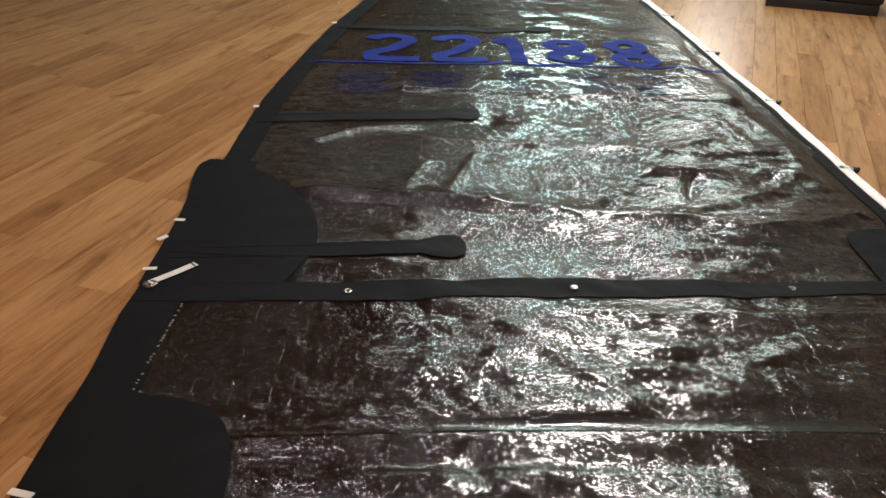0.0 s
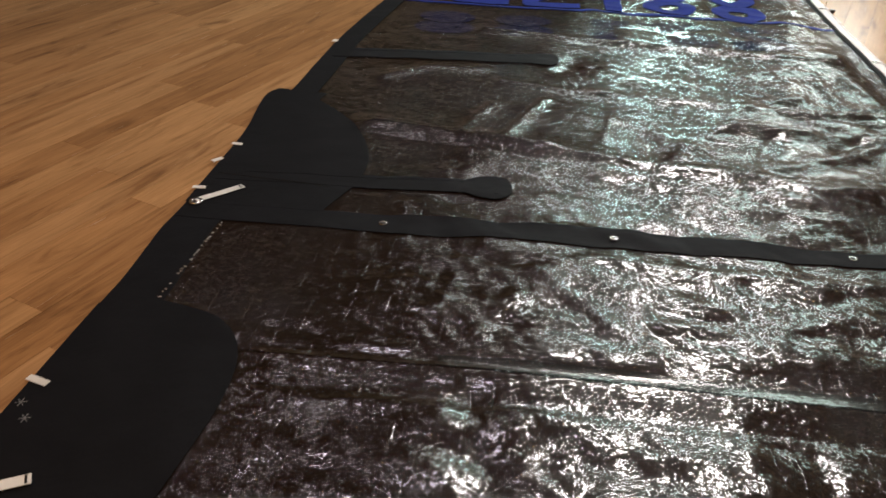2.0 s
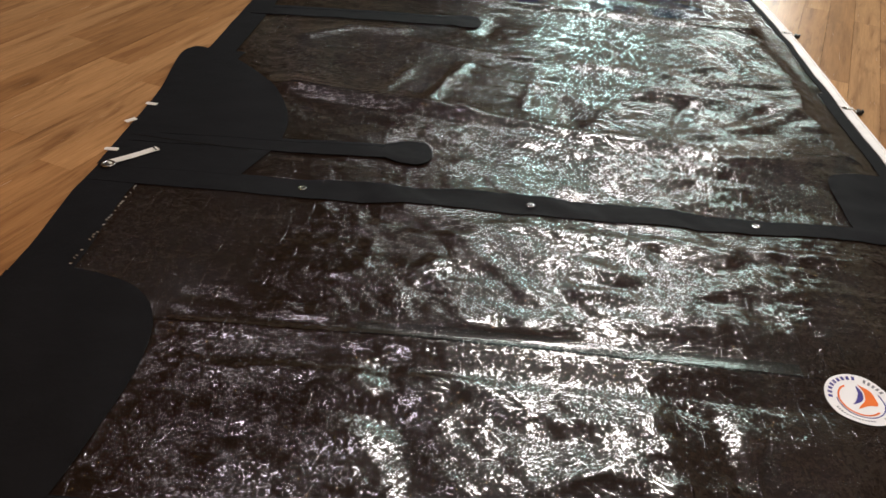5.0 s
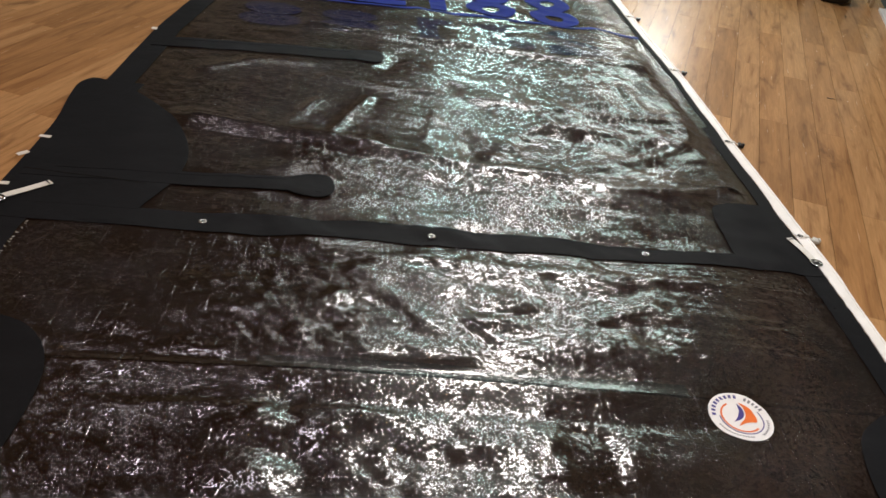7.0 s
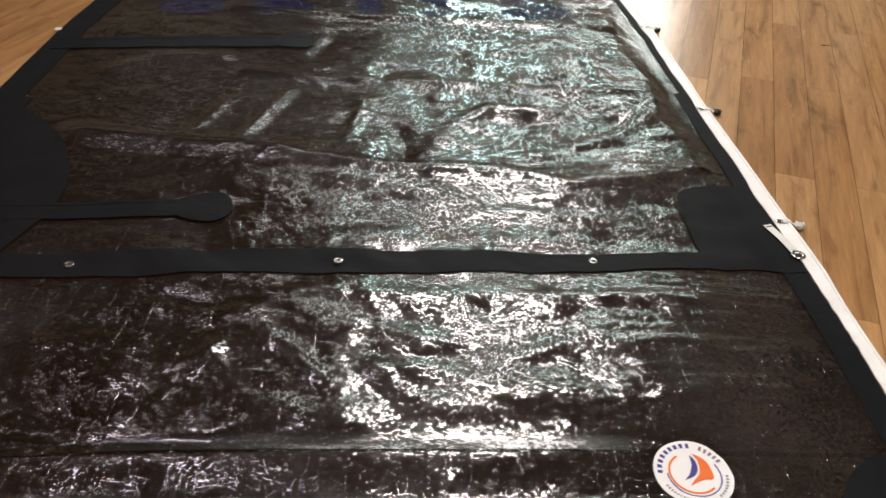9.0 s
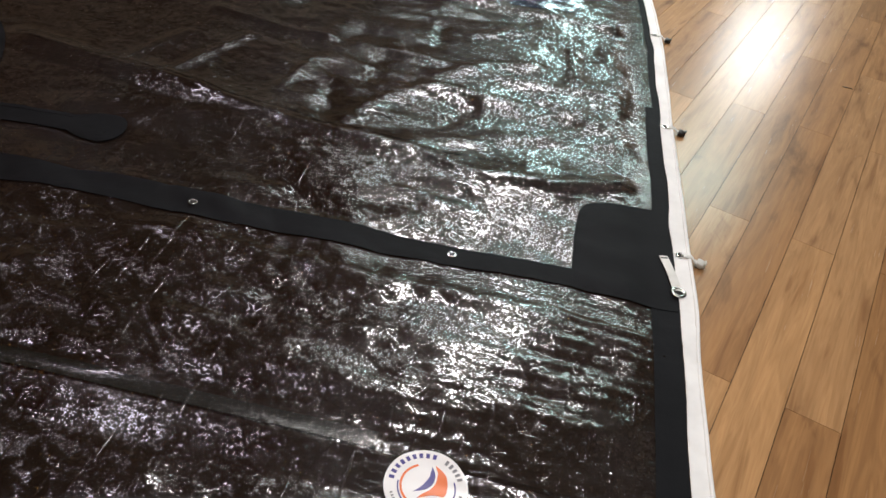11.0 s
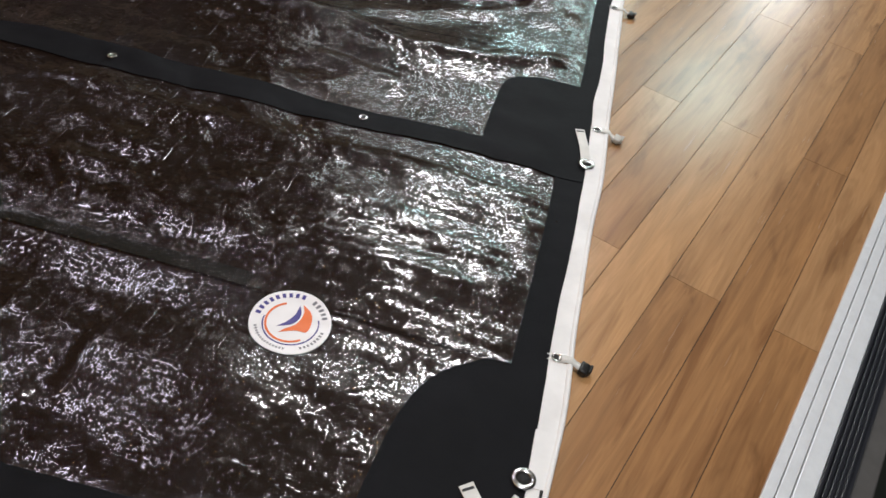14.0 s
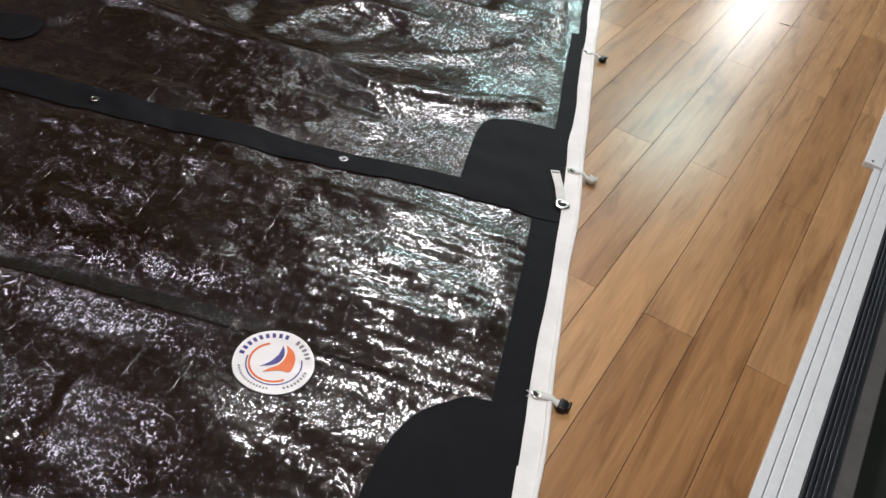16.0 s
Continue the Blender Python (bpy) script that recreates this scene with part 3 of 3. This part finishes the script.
def between(line, a, b, y0, y1, wave=0.0):
    """The outline of a band along an edge line; its two sides waver a little."""
    ys = [float(y) for y in np.arange(y0, y1 - 0.03, 0.06)] + [y1]

    def sway(y, seed):
        return wave * (2 * float(lattice_noise(np.array([y * (7.0 if seed == 31 else 3.3)]), np.array([0.5]), seed)[0]) - 1)
    return [(across(line, y) + a + sway(y, 31), y) for y in ys] + [(across(line, y) + b + sway(y, 37), y) for y in reversed(ys)]


part("leech_band", sheet(between(LEECH, 0.0, 0.18, -1.44, 1.21, 0.004), 0.03, 0.0035), BLACK, sail, "black woven leech band")
part("leech_band", sheet(between(LEECH, 0.0, 0.135, 1.21, 9.7, 0.006), 0.04, 0.0035), BLACK, sail, "black woven leech band")
part("foot_band", sheet([(-1.66, -1.46), (-1.2, -1.475), (0.4, -1.455), (1.52, -1.45), (1.52, -1.385), (0.4, -1.385), (-0.78, -1.40), (-1.6, -1.385)], 0.03, 0.0042), BLACK, sail, "black woven foot band")
part("luff_band", sheet(between(LUFF, -0.14, -0.04, -1.44, 0.5), 0.03, 0.0035), BLACK, sail, "black woven luff band")
part("luff_band", sheet(between(LUFF, -0.115, -0.04, 0.5, 1.34, 0.006), 0.03, 0.0035), BLACK, sail, "black woven luff band")
part("luff_band", sheet(between(LUFF, -0.085, -0.04, 1.34, 9.7, 0.010), 0.03, 0.0035), BLACK, sail, "black woven luff band")

# luff tape: white cloth folded round a bolt rope
tape = part("luff_tape", sheet(between(LUFF, -0.054, -0.004, -1.20, 9.7, 0.010), 0.025, 0.0085, 0.004), WHITE, sail, "white cloth luff tape, slightly wavy")
rope_line = [(across(LUFF, y) - 0.005 + 0.012 * (2 * float(lattice_noise(np.array([y * 3.3]), np.array([0.5]), 37)[0]) - 1), y) for y in np.arange(-1.30, 9.7, 0.05)]
bm = bmesh.new()
rings = []
for (x, y) in rope_line:
    z = height(x, y) + 0.006
    rings.append([bm.verts.new((x + 0.0075 * math.cos(a), y, max(z, 0.0085) + 0.0075 * math.sin(a))) for a in (2 * math.pi * k / 10 for k in range(10))])
for a, b in zip(rings, rings[1:]):
    for k in range(10):
        bm.faces.new((a[k], b[k], b[(k + 1) % 10], a[(k + 1) % 10]))
part("tape_lap", sheet(between(LUFF, -0.055, -0.002, -1.14, -0.99, 0.003), 0.02, 0.0105, 0.004), WHITE, sail, "second layer of white tape lapped at the foot end")
part("bolt_rope", bm, WHITE, sail, "white rope in the luff edge")

# reinforcement patches
part("reef_patch", sheet(curve([(-1.59, 0.06), (-1.57, 0.5), (-1.56, 0.75), (-1.585, 1.0), (-1.59, 1.16), (-1.545, 1.225)]) +
     curve([(-1.51, 1.225), (-1.38, 1.17), (-1.20, 1.00), (-1.06, 0.80), (-0.97, 0.55), (-0.97, 0.33), (-1.02, 0.20), (-1.07, 0.06)]), 0.025, 0.0055), BLACK, sail, "black reef patch with a rounded edge")
part("clew_patch", sheet([(-1.685, -1.44), (-1.655, -1.1), (-1.62, -0.6), (-1.43, -0.56)] +
     curve([(-1.36, -0.575), (-1.22, -0.62), (-1.12, -0.75), (-1.10, -0.95), (-1.13, -1.2), (-1.165, -1.39)]) + [(-1.2, -1.47)], 0.03, 0.0055), BLACK, sail, "black clew patch with a rounded edge")
part("reef_patch", sheet([(1.54, 0.505), (1.40, 0.487)] + curve([(1.33, 0.478), (1.24, 0.435), (1.215, 0.33), (1.205, 0.05), (1.215, -0.035)]) + [(1.47, -0.055), (1.54, -0.05)], 0.025, 0.0055), BLACK, sail, "black reef patch with a rounded edge")
part("tack_patch", sheet([(1.52, -0.815), (1.43, -0.82)] + curve([(1.36, -0.825), (1.25, -0.90), (1.195, -1.03), (1.17, -1.2), (1.15, -1.40)]) + [(1.15, -1.45), (1.50, -1.45), (1.51, -1.1)], 0.03, 0.0055), BLACK, sail, "black tack patch with a rounded edge")
part("reef_band", sheet([(-1.59, -0.05), (-0.86, -0.055), (-0.04, -0.052), (0.82, -0.048), (1.26, -0.03), (1.26, 0.055), (0.84, 0.05), (-0.02, 0.07), (-0.87, 0.068), (-1.57, 0.075)], 0.022, 0.0050), BLACK, sail, "black reef band with eyelets")

# batten pockets with rounded inner ends
def pocket(y0, y1, x0, x1, width, knob, tab=False):
    line = [(x0, y0), (x0 + 0.5 * (x1 - x0), y0 + 0.5 * (y1 - y0)), (x1, y1)]
    ob = part("batten_pocket", ribbon(line, width, 0.0068, 0.003, 0.03, cells=4), BLACK, sail, "long black batten pocket")
    end = curve([(x1 - 1.3 * knob, y1 + width / 2 - 0.004), (x1 - 0.5 * knob, y1 + 0.95 * knob), (x1 + 0.5 * knob, y1 + 0.98 * knob), (x1 + 0.80 * knob, y1 + 0.3 * knob), (x1 + 0.80 * knob, y1 - 0.3 * knob),
                 (x1 + 0.5 * knob, y1 - 0.98 * knob), (x1 - 0.5 * knob, y1 - 0.95 * knob), (x1 - 1.3 * knob, y1 - width / 2 + 0.004)], 3)
    part("pocket_end", sheet(end, 0.02, 0.0085, 0.004), BLACK, ob, "rounded black pocket end")
    part("pocket_seam", ribbon([(x0 + 0.1, y0 + 0.3 * width), (x1 - knob, y1 + 0.3 * width)], 0.005, 0.0080, 0.0010, 0.03), BLACK, ob)
    if tab:
        part("pocket_tab", ribbon([(x1 + 0.005, y1 + 0.012), (x1 + 0.012, y1 - 0.055)], 0.022, 0.0096, 0.001, 0.02), BLACK, ob, "dark grey closing tab")


pocket(0.305, 0.330, -1.54, -0.445, 0.100, 0.092, True)
pocket(1.81, 1.875, -1.40, -0.24, 0.135, 0.088)
pocket(3.78, 3.70, -1.06, 0.46, 0.12, 0.10)
pocket(6.2, 6.0, -0.33, 1.1, 0.10, 0.1)

# eyelets of the reef band
for x in (-1.245, -0.83, 0.0, 0.83):
    if x < -1:
        continue
    eyelet = part("eyelet", torus(0.0115, 0.0036, pose(x, 0.008, height(x, 0.008) + 0.008), squash=0.6), STEEL, sail, "small steel eyelet")
    part("hole", disc(0.0088, 0.002, pose(x, 0.008, height(x, 0.008) + 0.0075), 20), HOLE, eyelet)


def big_ring(x, y, r=0.019):
    z = height(x, y) + 0.011
    ring = part("ring", torus(r, 0.007, pose(x, y, z), squash=0.55), STEEL, sail, "pressed stainless steel ring")
    part("hole", disc(r - 0.005, 0.002, pose(x, y, z - 0.001), 24), HOLE, ring)
    return ring


def strap(x0, y0, x1, y1, width, lift=0.013, label="white webbing strap"):
    ob = part("strap", ribbon([(x0, y0), ((x0 + x1) / 2 + 0.004, (y0 + y1) / 2), (x1, y1)], width, lift, 0.002, 0.012), WEB, sail, label)
    d = Vector((x1 - x0, y1 - y0)).normalized()
    part("stitching", ribbon([(x1 - d.x * 0.012 - d.y * width * 0.4, y1 - d.y * 0.012 + d.x * width * 0.4), (x1 - d.x * 0.012 + d.y * width * 0.4, y1 - d.y * 0.012 - d.x * width * 0.4)], 0.006, lift + 0.001, 0.001, 0.01), NYLON, ob, "dark stitching")
    return ob


big_ring(-1.545, 0.055)
strap(-1.548, 0.062, -1.41, 0.20, 0.03)
big_ring(1.546, 0.040)
strap(1.543, 0.048, 1.510, 0.222, 0.03)
big_ring(-1.645, -1.392, 0.022)
strap(-1.64, -1.388, -1.46, -1.30, 0.034)
big_ring(1.494, -1.124, 0.021)
strap(1.46, -1.30, 1.375, -1.175, 0.034)
strap(1.44, -1.27, 1.495, -1.175, 0.034)

# short tags on the leech
for x0, y0, x1, y1, w in ((-1.575, 0.58, -1.53, 0.575, 0.025), (-1.60, 0.40, -1.57, 0.435, 0.028), (-1.60, 0.17, -1.55, 0.172, 0.026),
                          (-1.655, -0.955, -1.59, -0.975, 0.028), (-1.675, -1.35, -1.645, -1.345, 0.03), (-1.66, -1.43, -1.61, -1.43, 0.03),
                          (-1.445, 1.99, -1.415, 1.99, 0.04), (-1.115, 3.87, -1.08, 3.87, 0.05)):
    part("leech_tag", ribbon([(x0, y0), (x1, y1)], w * 0.8, 0.0090, 0.002, 0.01), WEB, sail, "short white webbing tag")
for x, y in ((-1.625, -1.05), (-1.585, -1.105)):
    for a in (0.3, 1.5, 2.4):
        d = (0.016 * math.cos(a), 0.016 * math.sin(a))
        part("chalk_mark", ribbon([(x - d[0], y - d[1]), (x + d[0], y + d[1])], 0.0022, 0.0062, 0.0008, 0.01), THREAD, sail, "grey crossed thread mark")
part("stitch_line", ribbon([(-1.54, 0.300), (-1.30, 0.272), (-1.08, 0.244)], 0.0022, 0.0102, 0.0008), SEAM_FILM, sail, "pale stitch line")

# Scattered pale dashes paint the glints of the stitches along the film edge.
bm = bmesh.new()
stitch_turn = np.random.RandomState(5)
for k in range(34):
    f = k / 33
    x, y = -1.452 + 0.046 * f + 0.004 * stitch_turn.rand(), -0.56 + 0.485 * f
    a = stitch_turn.uniform(-0.6, 0.9)
    if stitch_turn.rand() < 0.45:
        continue
    dx, dy, z = 0.0045 * math.cos(a), 0.0045 * math.sin(a), height(x, y) + 0.0062
    bm.faces.new([bm.verts.new((x + sx * dx - sy * 0.1 * dy, y + sx * dy + sy * 0.1 * dx, z + 0.001 * (sy + 1))) for sx, sy in ((-1, -1), (1, -1), (1, 1), (-1, 1))])
tagged(part("edge_stitch_glints", bm, WEB, sail, "", False), "pale dashes for glinting stitches along the film edge", kind="stuff")

# luff slides: a strap through an eyelet holds each one off the tape
for i, y in enumerate((-0.77, 0.245, 1.165, 2.175, 3.23, 4.30, 5.35, 6.4)):
    x = across(LUFF, y)
    pale = i == 1
    z = height(x - 0.03, y) + 0.012
    slide = part("luff_slide", box((0.022, 0.036, 0.018), pose(x + 0.034, y - 0.006, 0.012, 0, 12, -14), 0.004), PLASTIC if pale else NYLON, sail,
                 "pale plastic luff slide" if pale else "black nylon luff slide")
    part("slide_flange", box((0.008, 0.026, 0.022), pose(x + 0.049, y - 0.008, 0.013, 0, 12, -14), 0.003), PLASTIC if pale else NYLON, slide)
    bm = bmesh.new()
    prof = [(-0.034, z), (-0.016, z + 0.003), (0.004, z + 0.002), (0.016, 0.017), (0.032, 0.013)]
    rows2 = [[bm.verts.new((x + dx, y + dy - 0.15 * max(dx, 0), h + t)) for dx, h in prof] for dy, t in ((-0.011, 0), (0.011, 0), (0.011, -0.003), (-0.011, -0.003))]
    for a, b in zip(rows2, rows2[1:] + rows2[:1]):
        for k in range(len(prof) - 1):
            bm.faces.new((a[k], a[k + 1], b[k + 1], b[k]))
    bmesh.ops.recalc_face_normals(bm, faces=bm.faces)
    part("slide_strap", bm, WEB, slide, "white webbing loop")
    part("eyelet", torus(0.0105, 0.0035, pose(x - 0.036, y, z), 20, 8, 0.6), STEEL, slide, "small steel eyelet")
    for turn in (-75, -40, 40, 75, 115, 245):
        part("stitch", box((0.012, 0.0022, 0.0016), pose(x - 0.036 + 0.020 * math.cos(radians(turn + 90)), y + 0.020 * math.sin(radians(turn + 90)), z - 0.001, 0, 0, turn + 90), 0.0005), WHITE_THREAD, slide)
    part("hole", disc(0.008, 0.002, pose(x - 0.036, y, z - 0.0005), 16), HOLE, slide)

# sail number in blue cloth, and the far side's number showing through the film below it
part("number_line", ribbon([(-1.22, 2.885), (0.2, 2.83), (1.55, 2.775)], 0.026, 0.004), BLUE, sail, "thin blue guide line")


def arc(cx, cy, rx, ry, a0, a1, n=12):
    return [(cx + rx * math.cos(radians(a0 + (a1 - a0) * i / n)), cy + ry * math.sin(radians(a0 + (a1 - a0) * i / n))) for i in range(n + 1)]


def digit(kind, x, y, w, h, stroke, material, mirror=False):
    """One figure as strokes; x, y: its lower left corner."""
    r, s = w / 2 - stroke / 2, stroke / 2
    if kind == "2":
        lines = [(arc(w / 2, h - s - h * 0.17, r, h * 0.17, 170, -35) + [(w * 0.5, h * 0.42), (s, h * 0.26), (s, s), (w, s)], False)]
    elif kind == "1":
        lines = [([(w * 0.12, h * 0.78), (w * 0.5, h - s)], False), ([(w * 0.55, h), (w * 0.55, 0)], False)]
    else:
        lines = [(arc(w / 2, h * 0.27, r, h * 0.27 - s, 0, 345, 23), True), (arc(w / 2, h * 0.74, r * 0.92, h * 0.26 - s, 0, 345, 23), True)]
    holder = None
    for k, (line, closed) in enumerate(lines):
        pts = [(x + (w - px if mirror else px), y + py) for px, py in line]
        ob = part("figure" if holder is None else "stroke", ribbon(pts, stroke, (0.0014 if mirror else 0.0055) + 0.0010 * k, 0.0012, 0.02, closed, 3), material, holder or sail, "blue cloth figure" if holder is None else "")
        holder = holder or ob


for kind, x, w, y, h in (("2", -0.86, 0.38, 2.90, 0.68), ("2", -0.39, 0.37, 2.88, 0.68), ("1", 0.06, 0.25, 2.86, 0.63), ("8", 0.39, 0.34, 2.84, 0.58), ("8", 0.83, 0.34, 2.80, 0.64)):
    digit(kind, x, y, w, h, 0.108, BLUE)
for kind, x in (("8", -1.03), ("8", -0.56), ("1", -0.06), ("2", 0.40), ("2", 0.85)):
    digit(kind, x, 2.24, 0.37, 0.44, 0.125, NAVY, True)

# round maker's badge: white disc, coloured ring and sail shapes, lettering as bars
BADGE = (0.887, -0.862, -12.0)
badge_white = plain("badge_white", (0.78, 0.77, 0.78), 0.35, vary=0.04)
badge_orange = plain("badge_orange", (0.72, 0.15, 0.025), 0.4, vary=0.06)
badge_blue = plain("badge_blue", (0.05, 0.04, 0.22), 0.4, vary=0.06)
badge_grey = plain("badge_grey", (0.20, 0.20, 0.22), 0.5, vary=0.1)
ca, sa = math.cos(radians(-BADGE[2])), math.sin(radians(-BADGE[2]))


def on_badge(pts):
    return [(BADGE[0] + ca * px - sa * py, BADGE[1] + sa * px + ca * py) for px, py in pts]


R = 0.098
badge = part("maker_badge", sheet(on_badge(arc(0, 0, R, R, 0, 352, 44)), 0.012, 0.0032), badge_white, sail, "round white maker's badge with orange and blue marks")
part("orange_ring", ribbon(on_badge(arc(0, 0, R * 0.60, R * 0.60, 105, 300, 30)), R * 0.055, 0.0042, 0.0006, 0.008), badge_orange, badge, "orange ring")
part("blue_ring", ribbon(on_badge(arc(0.001, -0.002, R * 0.68, R * 0.68, 165, 372, 30)), R * 0.035, 0.0042, 0.0006, 0.008), badge_blue, badge, "blue ring")
part("blue_sail_shape", sheet(on_badge(curve([(0.018, 0.054), (0.025, 0.032), (0.019, 0.008), (0.0, -0.009), (-0.031, -0.014)]) + curve([(-0.024, -0.010), (-0.006, 0.004), (0.010, 0.026)])), 0.01, 0.0044, 0.0006), badge_blue, badge, "blue sail shape")
part("orange_sail_shape", sheet(on_badge(curve([(0.026, 0.056), (0.044, 0.040), (0.053, 0.015), (0.044, -0.032), (0.018, -0.022), (-0.024, -0.032)]) + curve([(-0.010, -0.020), (0.012, -0.008), (0.026, 0.014), (0.030, 0.036)])), 0.01, 0.0044, 0.0006), badge_orange, badge, "orange sail shape")
for a0, a1, n, mat, thick in ((168, 66, 9, badge_blue, 0.0125), (54, 8, 5, badge_grey, 0.0125), (190, 268, 14, badge_grey, 0.0060), (290, 345, 8, badge_grey, 0.0065)):
    for k in range(n):
        a = a0 + (a1 - a0) * (k + 0.15) / n
        b = a0 + (a1 - a0) * (k + 0.68) / n
        part("lettering_bar", ribbon(on_badge(arc(0, 0, R * 0.84, R * 0.84, a, b, 3)), thick, 0.0042, 0.0005, 0.006), mat, badge)
part("rope_slot", ribbon([(1.533, -1.20), (1.536, -1.12)], 0.007, 0.0098, 0.001, 0.01), HOLE, sail, "dark slot where the rope leaves the tape")

# ---- things at the far end of the floor ----
CASE = plain("black_case_leather", (0.012, 0.011, 0.011), 0.5, vary=0.3, scale=40)
PINE = plain("pale_pine", (0.42, 0.30, 0.17), 0.55, vary=0.2, scale=12)
case = thing("low_bench", "long low black padded bench on the boards", "bench")
at = lambda x, y, z: TURN_FLOOR @ pose(x, y, z)
part("cushion", box((0.96, 0.45, 0.13), at(1.12, 5.66, 0.155), 0.03), CASE, case)
part("base", box((0.92, 0.42, 0.09), at(1.12, 5.66, 0.045), 0.005), CASE, case)
bag = thing("duffel_bag", "soft black duffel bag on the boards", "bag")
part("bag_body", box((0.27, 0.30, 0.24), at(1.82, 5.60, 0.12), 0.07), CASE, bag)
part("bag_handle", torus(0.09, 0.012, at(1.82, 5.60, 0.235) @ pose(0, 0, 0, 90)), CASE, bag)

scrap = tagged(part("thread_scrap", ribbon(curve([(2.55, 2.022), (2.562, 2.014), (2.582, 2.018), (2.594, 2.010)]), 0.004, 0.0, 0.002, 0.01, flat=0.003), NYLON), "short curl of dark thread lying on the boards", "thread scrap")
stool = thing("wooden_stool", "small pale pine stool with splayed legs beside the door", "stool")
part("seat", box((0.30, 0.26, 0.035), at(2.06, 5.74, 0.43), 0.006), PINE, stool)
for dx in (-1, 1):
    for dy in (-1, 1):
        part("leg", box((0.032, 0.032, 0.43), at(2.06 + 0.105 * dx, 5.74 + 0.085 * dy, 0.212) @ pose(0, 0, 0, -4 * dy, 4 * dx), 0.003), PINE, stool)
    part("stretcher", box((0.018, 0.17, 0.025), at(2.06 + 0.108 * dx, 5.74, 0.14), 0.003), PINE, stool)

# ---- floor boards, last ----
near, rest = [], bmesh.new()
for x, y, length in boards:
    p = TURN_FLOOR @ Vector((x, y, 0))
    hidden = -1.2 < p.x < 1.3 and length > 0 and -1.2 < p.y
    close = -3.6 < p.x < 3.3 and -2.2 < p.y < 4.2 and not hidden
    if close and len(near) < 300:
        near.append((x, y, length))
    else:
        board_mesh(rest, length, TURN_FLOOR @ pose(x, y, 0))
shared = {}
for x, y, length in near:
    key = round(length, 3)
    if key not in shared:
        bm = bmesh.new()
        board_mesh(bm, length, Matrix())
        me = bpy.data.meshes.new("board")
        bm.to_mesh(me)
        bm.free()
        me.materials.append(PLANK)
        shared[key] = me
    ob = new("board", shared[key])
    ob.matrix_basis = TURN_FLOOR @ pose(x, y, 0)
    ob.parent = floor
tagged(part("boards_beyond", rest, PLANK_FAR, floor, "", False), "further oak-look boards", kind="stuff")
